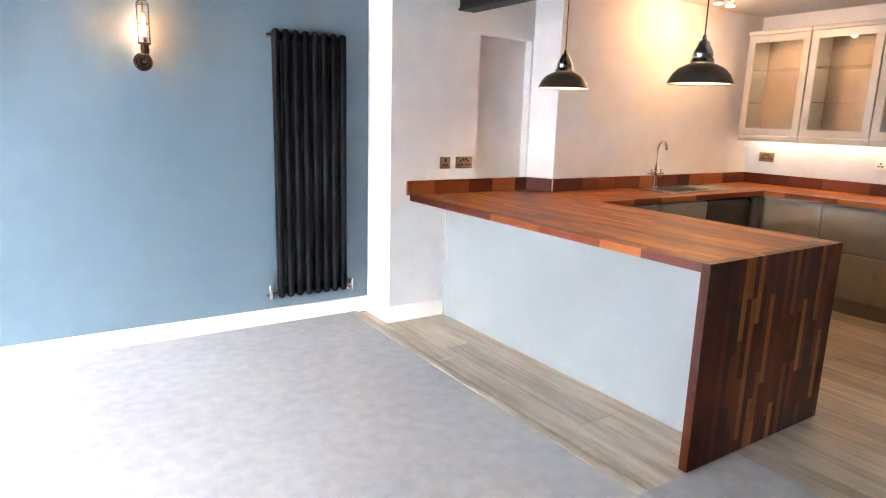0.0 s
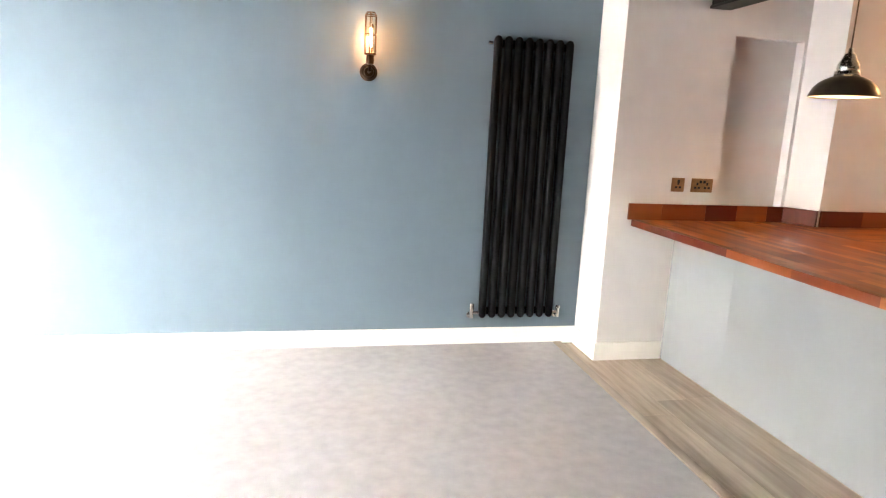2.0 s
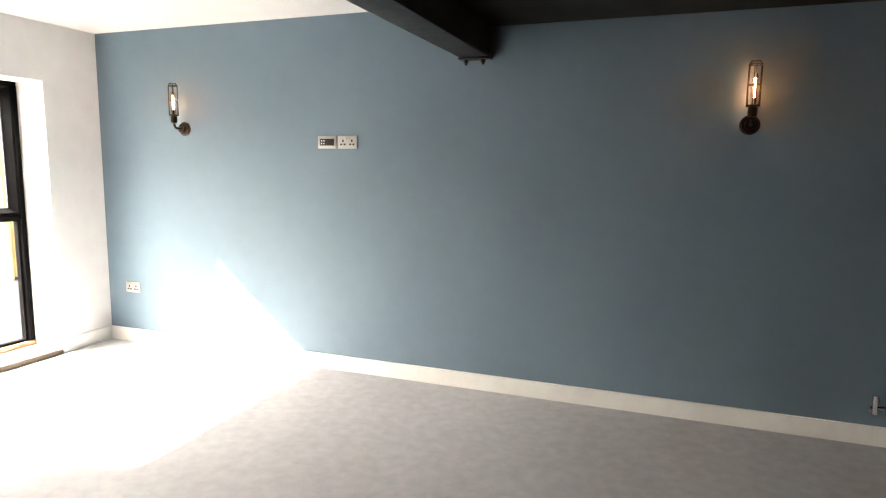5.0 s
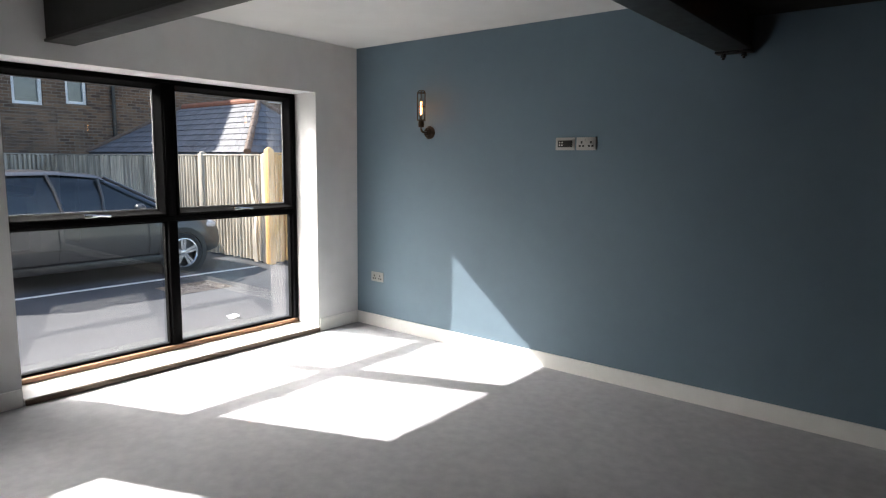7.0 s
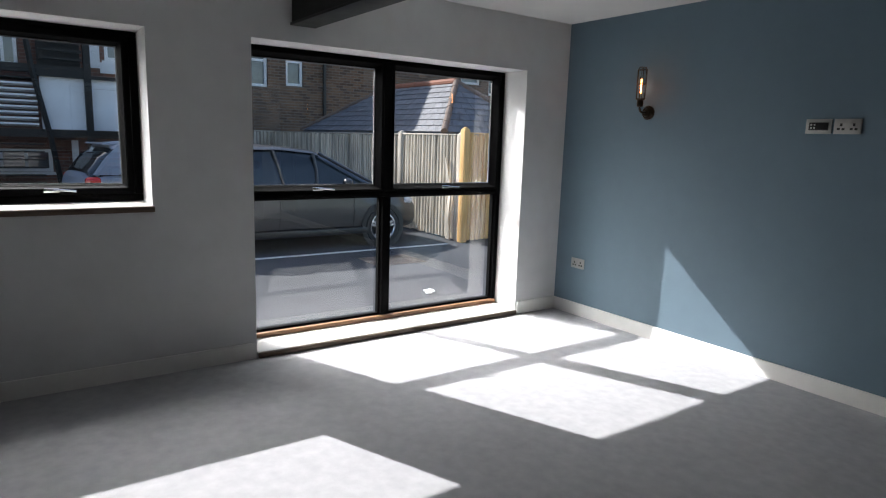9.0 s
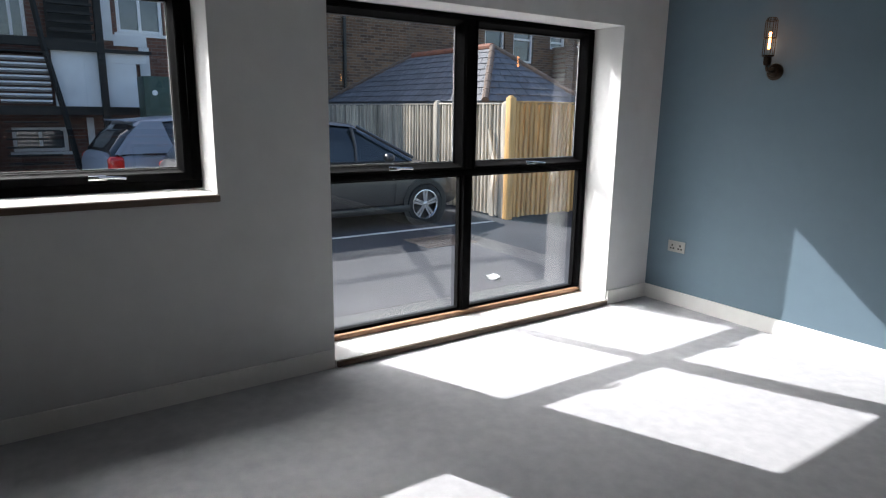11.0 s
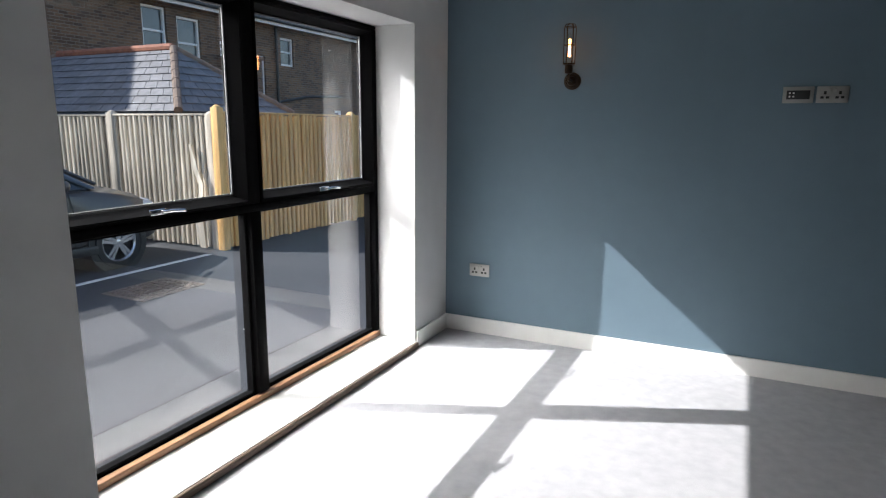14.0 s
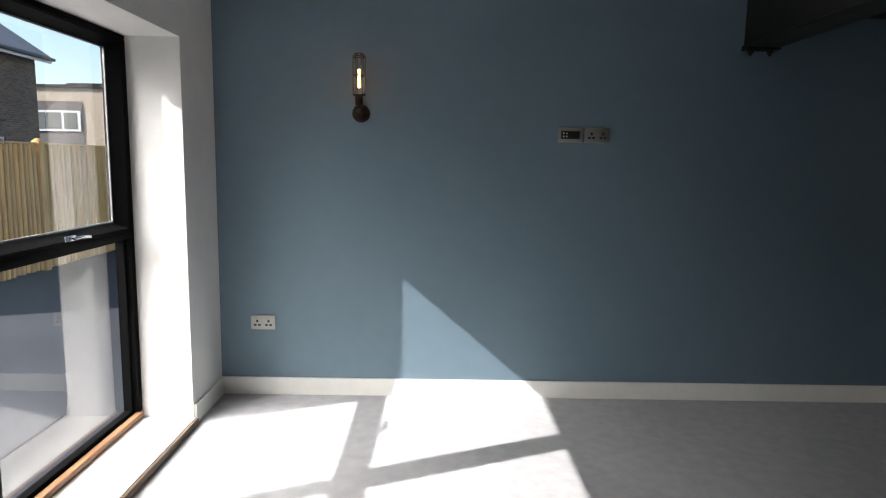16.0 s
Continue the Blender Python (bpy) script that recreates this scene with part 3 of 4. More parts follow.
sinku = thing("sink_unit", (8.0, -0.8, 0.0), "grey fronted base unit below the sink", "kitchen unit", "kitchen base units")
part("carcass", boxed(7.4, 8.62, -1.085, -0.55, 0.1, UND - 0.001), UNIT, sinku)
front_y(sinku, "door", 7.42, 8.0, 0.13, UND - 0.02)
front_y(sinku, "door", 8.004, 8.615, 0.13, UND - 0.02)
part("plinth", boxed(7.4, 8.62, -1.03, -1.01, 0.001, 0.099), UNIT, sinku)
appl = thing("appliance_space", (8.97, -0.8, 0.0), "empty appliance recess between grey base units, its shade a near-black slab", "appliance")
# Near-black slabs stand for the shade inside the empty appliance space.
part("back", boxed(8.63, 9.3, -0.57, -0.55, 0.001, UND - 0.001), RECESS_SHADE, appl)
part("front", boxed(8.63, 9.3, -1.07, -0.98, 0.02, UND - 0.03, bevel=0.004), RECESS_SHADE, appl)
corner = thing("corner_unit", (9.7, -0.9, 0.0), "grey fronted corner base unit", "kitchen unit", "kitchen base units")
part("carcass", boxed(9.43, XK, -1.6, -0.55, 0.1, UND - 0.001), UNIT, corner)
part("filler", boxed(9.31, 9.43, -1.1, -0.55, 0.1, UND - 0.02, bevel=0.002), UNIT, corner)
part("door", boxed(9.41, 9.43, -1.598, -1.12, 0.13, UND - 0.02, bevel=0.002), UNIT, corner)
part("plinth", boxed(9.46, 9.48, -1.6, -1.1, 0.001, 0.099), UNIT, corner)
for k, (a, b) in enumerate(((-2.4, -1.604), (-3.2, -2.404), (-4.0, -3.204))):
    d = thing("drawer_unit", (9.7, (a + b) / 2, 0.0), "grey fronted base unit with wide drawers", "kitchen unit", "kitchen base units")
    part("carcass", boxed(9.43, XK, a, b, 0.1, UND - 0.001), UNIT, d)
    for z0, z1 in ((0.13, 0.485), (0.505, UND - 0.025)):
        part("drawer_front", boxed(9.41, 9.43, a + 0.002, b - 0.002, z0, z1, bevel=0.002), UNIT, d)
    part("grip_rail", boxed(9.422, 9.432, a + 0.002, b - 0.002, 0.486, 0.504), STAINLESS, d)
    part("plinth", boxed(9.46, 9.48, a, b, 0.001, 0.099), UNIT, d)


def stave_rows(u0, u1, v0, v1, w, rng):
    """Rows of staves: (u start, u end, v start, v end)."""
    n = max(1, round((v1 - v0) / w))
    w = (v1 - v0) / n
    for r in range(n):
        u = u0 - rng.choice((0.0, 0.06, 0.12, 0.18, 0.24))
        while u < u1 - 1e-4:
            e = u + rng.choice((0.24, 0.3, 0.36, 0.42))
            if u1 - e < 0.06:
                e = u1
            yield max(u, u0), min(e, u1), v0 + r * w, v0 + (r + 1) * w
            u = e


G = 0.00012
worktop = thing("peninsula_worktop", (6.8, -1.5, UND), "oiled reddish hardwood block worktop with a waterfall end", "worktop")
rng = random.Random(4)
# Front row has darker colour to hold down the window light on the edge.
for a, b, c, d in stave_rows(YW + 0.04, -0.342, XW0, XW1, 0.044, rng):
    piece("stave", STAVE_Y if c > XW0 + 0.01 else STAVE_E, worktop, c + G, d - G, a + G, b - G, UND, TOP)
end = thing("waterfall_end", (6.8, YW + 0.02, 0.0), "hardwood block end panel standing on the floor, shade put into its colour", "worktop")
# Face staves carry the shade in their colour; the front row is less dark.
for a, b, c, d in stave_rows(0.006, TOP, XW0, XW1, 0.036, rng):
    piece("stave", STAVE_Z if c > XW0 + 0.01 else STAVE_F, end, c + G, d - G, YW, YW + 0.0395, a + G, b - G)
HX0, HX1, HY0, HY1 = 8.42, 8.86, -0.94, -0.66
wt2 = thing("sink_worktop", (8.6, -0.8, UND), "oiled reddish hardwood block worktop round the sink", "worktop")
for a, b, c, d in stave_rows(XW1 + 0.001, XK - 0.002, -1.12, -0.532, 0.044, rng):
    runs = [(a, b)]
    if d > HY0 and c < HY1 and b > HX0 and a < HX1:
        runs = [(a, min(b, HX0)), (max(a, HX1), b)]
    for p, q in runs:
        if q - p > 0.01:
            piece("stave", STAVE_X, wt2, p + G, q - G, c + G, d - G, UND, TOP)
piece("stave", STAVE_X, wt2, XW1 + 0.001, 7.44, -0.5315, -0.4, UND, TOP)
wt3 = thing("side_worktop", (9.7, -2.5, UND), "oiled reddish hardwood block worktop along the end wall", "worktop")
for a, b, c, d in stave_rows(-4.0, -1.1215, 9.38, XK - 0.002, 0.05, rng):
    piece("stave", STAVE_Y, wt3, c + G, d - G, a + G, b - G, UND, TOP)
up = thing("worktop_upstand", (8.0, -0.4, TOP), "dark hardwood upstand along the kitchen walls", "upstand")
rng = random.Random(9)


def upstand(p0, p1):
    """A run of upstand blocks from p0 to p1, on the room side of the wall."""
    p0, p1 = Vector((*p0, 0)), Vector((*p1, 0))
    run = (p1 - p0).length
    d = (p1 - p0).normalized()
    m = Matrix.Translation((p0.x, p0.y, TOP)) @ Matrix.Rotation(math.atan2(d.y, d.x), 4, "Z")
    u = 0.0
    while u < run - 1e-4:
        e = min(run, u + rng.choice((0.16, 0.22, 0.3)))
        if run - e < 0.06:
            e = run
        b = boxed(u + G, e - G, -0.02, -0.001, 0.0005, 0.1, bevel=0.0015, seg=1)
        b.transform(m)
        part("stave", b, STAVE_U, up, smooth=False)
        u = e


upstand((6.27, -0.34), (7.345, -0.34))
upstand((7.36, -0.345), (7.455, -0.53))
upstand((7.465, -0.53), (XK - 0.022, -0.53))
upstand((XK, -0.532), (XK, -4.0))

# sink and tap
sink = thing("sink", (8.8, -0.75, TOP), "stainless steel inset sink with a ribbed drainer", "sink")
bm = bmesh.new()
for a in ((8.3, HX0 + 0.01, -0.98, -0.575), (HX1 - 0.01, 9.28, -0.98, -0.575), (HX0 + 0.01, HX1 - 0.01, -0.98, HY0 + 0.01), (HX0 + 0.01, HX1 - 0.01, HY1 - 0.01, -0.575)):
    box(bm, *a, TOP + 0.0005, TOP + 0.006)
part("rim", bm, STAINLESS, sink)
bm = bmesh.new()
x0, x1, y0, y1 = HX0 + 0.012, HX1 - 0.012, HY0 + 0.012, HY1 - 0.012
for a in ((x0, x0 + 0.002, y0, y1), (x1 - 0.002, x1, y0, y1), (x0, x1, y0, y0 + 0.002), (x0, x1, y1 - 0.002, y1)):
    box(bm, *a, TOP - 0.16, TOP + 0.004)
box(bm, x0, x1, y0, y1, TOP - 0.162, TOP - 0.16)
part("bowl", bm, STAINLESS, sink)
for i in range(7):
    part("drainer_rib", boxed(8.92, 9.24, -0.94 + i * 0.045, -0.93 + i * 0.045, TOP + 0.006, TOP + 0.01, bevel=0.0015), STAINLESS, sink)
tap = thing("tap", (8.57, -0.61, TOP), "chrome mixer tap with a tall swan neck", "tap")
b = lathe(bmesh.new(), [(0.028, 0.006), (0.028, 0.014), (0.018, 0.02), (0.017, 0.1), (0.022, 0.105), (0.022, 0.135), (0.014, 0.15)], Matrix.Translation((8.57, -0.61, TOP)))
part("body", b, CHROME, tap)
part("spout", tube(bmesh.new(), [(8.57, -0.61, TOP + 0.14), (8.57, -0.61, TOP + 0.34), (8.57, -0.62, TOP + 0.375), (8.57, -0.645, TOP + 0.395), (8.57, -0.675, TOP + 0.39), (8.57, -0.69, TOP + 0.36), (8.57, -0.693, TOP + 0.325)], 0.012, seg=12), CHROME, tap)
for s in (-1, 1):
    b = cyl(bmesh.new(), (8.57, -0.61, TOP + 0.12), (8.57 + s * 0.06, -0.61, TOP + 0.125), 0.01)
    cyl(b, (8.57 + s * 0.06, -0.645, TOP + 0.125), (8.57 + s * 0.06, -0.575, TOP + 0.125), 0.006)
    cyl(b, (8.57 + s * 0.06, -0.61, TOP + 0.09), (8.57 + s * 0.06, -0.61, TOP + 0.16), 0.006)
    part("cross_handle", b, CHROME, tap)

# glazed wall units
CABGLASS = glass("cabinet_glass", (0.98, 0.97, 0.95))
CABIN = mat("unit_inside", (0.26, 0.19, 0.12), (0.3, 0.22, 0.14), rough=0.5, scale=5)
for k, (a, b) in enumerate(((-1.175, -0.62), (-1.735, -1.18), (-2.3, -1.74), (-2.86, -2.305))):
    c = thing("wall_unit", (9.85, (a + b) / 2, 1.37), "pale grey glazed wall unit lit warmly inside", "cabinet", "glazed wall units")
    bm = bmesh.new()
    t = 0.018
    box(bm, 9.71, XK - 0.001, a, a + t, 1.372, 2.25)
    box(bm, 9.71, XK - 0.001, b - t, b, 1.372, 2.25)
    box(bm, 9.71, XK - 0.001, a + t, b - t, 1.372, 1.372 + t)
    box(bm, 9.71, XK - 0.001, a + t, b - t, 2.25 - t, 2.25)
    part("carcass", bm, UNITW, c)
    part("back", boxed(XK - 0.012, XK - 0.002, a + t, b - t, 1.372 + t, 2.25 - t), CABIN, c)
    for z in (1.66, 1.95):
        sh = part("shelf", boxed(9.73, XK - 0.013, a + t + 0.001, b - t - 0.001, z, z + 0.008), CABGLASS, c)
        sh.visible_shadow = False
    fr = bmesh_frame(a + 0.002, b - 0.002, 1.372, 2.25, 0.062, 9.688, 9.709)
    door = part("door", fr, UNITW, c, "pale framed glass door")
    g = part("pane", boxed(9.697, 9.701, a + 0.055, b - 0.055, 1.425, 2.2), CABGLASS, door, smooth=False)
    g.visible_shadow = False
    part("cornice", boxed(9.675, XK - 0.001, a, b, 2.251, 2.29, bevel=0.006), UNITW, c)
    part("pelmet", boxed(9.69, 9.71, a, b, 1.32, 1.371, bevel=0.003), UNITW, c)
    lens = glow("cabinet_lamp", (1.0, 0.72, 0.4), 0.12) if k == 0 else lens
    part("cabinet_lamp", cyl(bmesh.new(), (9.86, (a + b) / 2, 2.226), (9.86, (a + b) / 2, 2.231), 0.03, seg=16), lens, c)
    lamp("cabinet_light", "AREA", (9.86, (a + b) / 2, 2.22), 0.013, (1.0, 0.68, 0.38), 0.05, target=(9.86, (a + b) / 2 + 0.0001, 1.0))
    part("under_light", boxed(9.93, 9.97, a + 0.05, b - 0.05, 1.364, 1.371), lens, c)
    lamp("under_unit_light", "AREA", (9.95, (a + b) / 2, 1.36), 0.024, (1.0, 0.7, 0.42), 0.04, target=(9.95, (a + b) / 2 + 0.0001, 0.5), size_y=b - a - 0.1)


# ---- pendants ----
def pendant(x, y, rim=1.64):
    p = thing("pendant_lamp", (x, y, rim), "dark pewter dome pendant lamp on a thin cord", "lamp", "pendant lamps")
    m = Matrix.Translation((x, y, rim))
    part("shade", lathe(bmesh.new(), [(0.15, 0.0), (0.154, 0.002), (0.152, 0.008), (0.146, 0.022), (0.134, 0.046), (0.108, 0.074), (0.07, 0.093), (0.052, 0.099), (0.048, 0.094), (0.067, 0.088), (0.104, 0.069), (0.129, 0.042), (0.141, 0.02), (0.147, 0.002)], m, seg=40, ring=True), PEND, p)
    part("shade_lining", lathe(bmesh.new(), [(0.144, 0.004), (0.138, 0.02), (0.126, 0.04), (0.102, 0.065), (0.065, 0.084), (0.03, 0.09), (0.03, 0.088), (0.064, 0.082), (0.1, 0.063), (0.124, 0.038), (0.136, 0.019), (0.142, 0.004)], m, seg=40, ring=True), PENDIN, p, "pale inner lining")
    part("neck", lathe(bmesh.new(), [(0.052, 0.1), (0.056, 0.104), (0.052, 0.12), (0.044, 0.124), (0.048, 0.132), (0.046, 0.15), (0.036, 0.17), (0.028, 0.185), (0.024, 0.2), (0.013, 0.205), (0.01, 0.226), (0.004, 0.23)], m), STAINLESS, p, "polished collar above the shade")
    part("cord", cyl(bmesh.new(), (x, y, rim + 0.228), (x, y, 2.445), 0.0035, seg=8), BRONZE, p)
    part("ceiling_rose", lathe(bmesh.new(), [(0.05, 0.0), (0.048, 0.012), (0.01, 0.019)], Matrix.Translation((x, y, 2.46)) @ pose(0, 0, 0, 180)), PEND, p)
    bulb = part("bulb", lathe(bmesh.new(), [(0.012, 0.085), (0.016, 0.075), (0.028, 0.05), (0.028, 0.04), (0.018, 0.024), (0.002, 0.02)], m, seg=18), glow("pendant_bulb", (1.0, 0.7, 0.4), 0.5), p, "glowing bulb")
    bulb.visible_shadow = False
    lamp("pendant_light", "POINT", (x, y, rim + 0.045), 0.06, (1.0, 0.6, 0.3), 0.03)
    return p


pendant(6.86, -1.21)
pendant(6.86, -2.155)
# ceiling spot bar in the kitchen
spots = thing("ceiling_spotlight", (8.69, -1.0, 2.46), "ceiling spotlight bar with two glowing bulbs", "lamp")
part("bar", boxed(8.52, 8.86, -1.02, -0.98, 2.44, 2.4595, bevel=0.004), STAINLESS, spots)
for x in (8.61, 8.77):
    h = part("spot_head", lathe(bmesh.new(), [(0.012, 0.07), (0.03, 0.05), (0.036, 0.0), (0.033, 0.0), (0.028, 0.045), (0.01, 0.06)], Matrix.Translation((x, -1.0, 2.36)), ring=True), STAINLESS, spots)
    part("spot_bulb", cyl(bmesh.new(), (x, -1.0, 2.362), (x, -1.0, 2.375), 0.03), glow("spot_bulb", (1.0, 0.75, 0.45), 1.5), h)
    lamp("spot_light", "POINT", (x, -1.0, 2.34), 0.3, (1.0, 0.52, 0.23), 0.03)

# ---- kitchen floor planks and threshold ----
rng = random.Random(12)
PW, PL = 0.185, 1.2
x = 6.045
while x < XK:
    x1 = min(x + PW, XK)
    y = -0.345 + rng.random() * 0.9
    low = CARPET_Y if x < 6.63 - 0.01 else -4.4
    if x < 6.63 < x1:
        x1 = 6.63
    while y > low:
        a, b = max(low, y - PL), min(y, -0.345 if x > 6.1 else -0.02)
        if b - a > 0.02:
            piece("plank", PLANKM, subfloor, x + 0.0012, x1 - 0.0012, a + 0.0012, b - 0.0012, -0.006, 0.0, bevel=0.001)
        y -= PL
    x = x1
part("rear_planks", boxed(6.632, XK, YB, -4.402, -0.006, 0.0), PLANKM, subfloor)
part("threshold", boxed(5.99, 6.044, CARPET_Y, -0.017, -0.005, 0.016, bevel=0.004), THRESH, subfloor, "pale threshold strip beside the carpet")
part("threshold", boxed(6.046, 6.275, CARPET_Y - 0.03, CARPET_Y, -0.005, 0.007, bevel=0.003), THRESH, subfloor)

# Unseen slab, added to keep sky light from leaking in above the ceilings.
solid("unseen_roof_slab", boxed(-0.345, XK + 0.2, YB - 0.2, 0.3, 2.752, 2.95), WHITE, "unseen slab closing the room top against light leaks", "roof", kind="structure", smooth=False)

# ---- outside ----
GZ = -0.15
ASPHALT = mat("dark_asphalt", (0.026, 0.028, 0.033), (0.06, 0.064, 0.073), rough=0.85, scale=60, bump=0.12, bump_scale=300, big=0.35, detail=6)
LINEW = mat("road_paint", (0.6, 0.6, 0.58), (0.75, 0.75, 0.73), rough=0.7, scale=25)
IRON = mat("rusty_grating", (0.14, 0.1, 0.075), (0.24, 0.17, 0.13), rough=0.6, metal=0.3, scale=25)
GREYWOOD = mat("weathered_fence_wood", (0.4, 0.35, 0.275), (0.7, 0.63, 0.515), rough=0.85, scale=1.5, stretch=(16, 16, 1.5), bump=0.5, bump_scale=6, vary=0.3, big=0.3)
NEWWOOD = mat("new_fence_wood", (0.6, 0.34, 0.11), (0.85, 0.53, 0.21), rough=0.75, scale=1.5, stretch=(16, 16, 1.5), bump=0.4, bump_scale=6, vary=0.14, big=0.1)
SLATE = mat("grey_slate", (0.11, 0.113, 0.124), (0.19, 0.19, 0.204), rough=0.6, scale=9, bump=0.4, bump_scale=40, vary=0.14, island=True)
REDTILE = mat("red_ridge_tile", (0.22, 0.075, 0.04), (0.34, 0.13, 0.07), rough=0.8, scale=12)
HIPTILE = mat("brown_hip_tile", (0.13, 0.09, 0.07), (0.21, 0.15, 0.11), rough=0.8, scale=12)
UPVC = mat("white_window_plastic", (0.72, 0.73, 0.73), (0.78, 0.78, 0.78), rough=0.4, scale=8)
RENDERW = mat("white_render", (0.66, 0.67, 0.68), (0.74, 0.75, 0.76), rough=0.8, scale=3, big=0.15)
DARKGLASS = mat("far_window_glass", (0.05, 0.06, 0.07), (0.1, 0.11, 0.12), rough=0.08, scale=2, spec=0.8)
BROWNB = mat("brown_boarding", (0.1, 0.065, 0.05), (0.14, 0.09, 0.07), rough=0.7, scale=5, stretch=(4, 1, 1))
GREENM = mat("green_cabinet_paint", (0.02, 0.05, 0.035), (0.03, 0.065, 0.045), rough=0.5, scale=8)
BUFF = mat("buff_brick_far", (0.42, 0.34, 0.26), (0.52, 0.44, 0.34), rough=0.9, scale=6)
LITTERM = mat("white_paper", (0.7, 0.7, 0.68), (0.8, 0.8, 0.78), rough=0.8)


def brick(name, c1, c2, mortar, along):
    """Brickwork in real courses; along: 1 for walls that run along y, 0 along x."""
    m = bpy.data.materials.new(name)
    m.use_nodes = True
    nt = m.node_tree
    n, link = nt.nodes, nt.links.new
    geo = n.new("ShaderNodeNewGeometry")
    sep = n.new("ShaderNodeSeparateXYZ")
    com = n.new("ShaderNodeCombineXYZ")
    link(geo.outputs["Position"], sep.inputs[0])
    link(sep.outputs[along], com.inputs[0])
    link(sep.outputs[2], com.inputs[1])
    t = n.new("ShaderNodeTexBrick")
    t.inputs["Color1"].default_value, t.inputs["Color2"].default_value, t.inputs["Mortar"].default_value = (*c1, 1), (*c2, 1), (*mortar, 1)
    t.inputs["Scale"].default_value = 1.0
    t.inputs["Mortar Size"].default_value = 0.008
    t.inputs["Bias"].default_value = -0.2
    t.inputs["Brick Width"].default_value, t.inputs["Row Height"].default_value = 0.225, 0.075
    link(com.outputs[0], t.inputs["Vector"])
    ns = n.new("ShaderNodeTexNoise")
    ns.inputs["Scale"].default_value = 1.4
    ns.inputs["Detail"].default_value = 8
    link(geo.outputs["Position"], ns.inputs["Vector"])
    r = n.new("ShaderNodeMapRange")
    r.inputs["To Min"].default_value, r.inputs["To Max"].default_value = 0.55, 1.45
    link(ns.outputs["Fac"], r.inputs["Value"])
    h = n.new("ShaderNodeHueSaturation")
    link(t.outputs["Color"], h.inputs["Color"])
    link(r.outputs[0], h.inputs["Value"])
    link(h.outputs[0], n["Principled BSDF"].inputs["Base Color"])
    n["Principled BSDF"].inputs["Roughness"].default_value = 0.9
    bp = n.new("ShaderNodeBump")
    bp.inputs["Strength"].default_value = 0.6
    bp.inputs["Distance"].default_value = 0.01
    bp.invert = True
    link(t.outputs["Fac"], bp.inputs["Height"])
    link(bp.outputs[0], n["Principled BSDF"].inputs["Normal"])
    return m


BRICK = brick("brown_brick", (0.18, 0.108, 0.064), (0.056, 0.036, 0.028), (0.2, 0.172, 0.14), 1)
BRICKR = brick("red_brick", (0.17, 0.08, 0.055), (0.085, 0.042, 0.033), (0.17, 0.14, 0.12), 1)

solid("ground", boxed(-400, 400, -400, 400, GZ - 0.5, GZ), ASPHALT, "dark asphalt yard with worn patches", "ground", kind="structure", smooth=False)
solid("bay_line", boxed(-4.12, -4.04, -8.0, 1.7, GZ, GZ + 0.004), LINEW, "white painted parking bay line", "road marking", kind="structure", smooth=False)
grate = thing("drain_cover", (-3.25, 0.2, GZ), "rusty rectangular metal drain cover in the asphalt", "drain cover")
part("frame", boxed(-3.56, -2.98, -0.16, 0.58, GZ + 0.001, GZ + 0.008, bevel=0.002), IRON, grate)
for i in range(9):
    for j in range(7):
        y, x = -0.12 + i * 0.075, -3.53 + j * 0.075
        piece("rib", IRON, grate, x, x + 0.05, y, y + 0.05, GZ + 0.008, GZ + 0.016)
rng = random.Random(3)
bm = bmesh.new()
bmesh.ops.create_icosphere(bm, subdivisions=2, radius=0.06)
for v in bm.verts:
    v.co *= 0.6 + 0.8 * rng.random()
    v.co.z *= 0.35
bm.transform(Matrix.Translation((-1.5, -0.36, GZ + 0.02)))
solid("crumpled_paper", bm, LITTERM, "crumpled white paper scrap on the asphalt", "litter", smooth=False)


# ---- fences ----
def fence_run(name, label, p0, p1, top, wood, n, rng, cap=True, half=0.031):
    """Close vertical half-round slats on rails between two ground points."""
    p0, p1 = Vector((*p0, GZ)), Vector((*p1, GZ))
    d = p1 - p0
    run = d.length
    f = thing(name, tuple(p0), label, "fence", turn=math.degrees(math.atan2(d.y, d.x)))
    h = top - GZ
    bm = prism(bmesh.new(), [(-half, 0.0), (half, 0.0), (half, -0.02), (half * 0.6, -0.034), (-half * 0.6, -0.034), (-half, -0.02)], 2, 0.03, h)
    me = finish("slat", bm, wood, smooth=False)
    step = run / n
    for i in range(n):
        ob = new("slat", me)
        ob.parent = f
        ob.matrix_basis = pose((i + 0.5) * step, 0, rng.uniform(-0.012, 0.008), 0, rng.uniform(-0.7, 0.7), rng.uniform(-3, 3))
    bm = bmesh.new()
    for i in range(n + 1):
        box(bm, i * step - 0.045, i * step + 0.045, 0.045, 0.06, 0.03, h - 0.02)
    tagged(part("rear_boarding", bm, wood, f, local=True, smooth=False), kind="stuff")
    for z in (0.3, h * 0.5, h - 0.25):
        part("rail", boxed(0, run, 0.002, 0.044, z, z + 0.07), wood, f, local=True)
    if cap:
        part("cap_rail", boxed(0, run, -0.036, 0.05, h, h + 0.025, bevel=0.004), wood, f, local=True)
    return f


def post(x, y, top, wood, label):
    bm = boxed(x - 0.055, x + 0.055, y - 0.055, y + 0.055, GZ, top - 0.03, bevel=0.008)
    bmesh.ops.create_uvsphere(bm, u_segments=14, v_segments=8, radius=0.055, matrix=Matrix.Translation((x, y, top - 0.04)) @ Matrix.Diagonal((1, 1, 0.8, 1)))
    return solid("fence_post", bm, wood, label, "fence post", "fence posts")


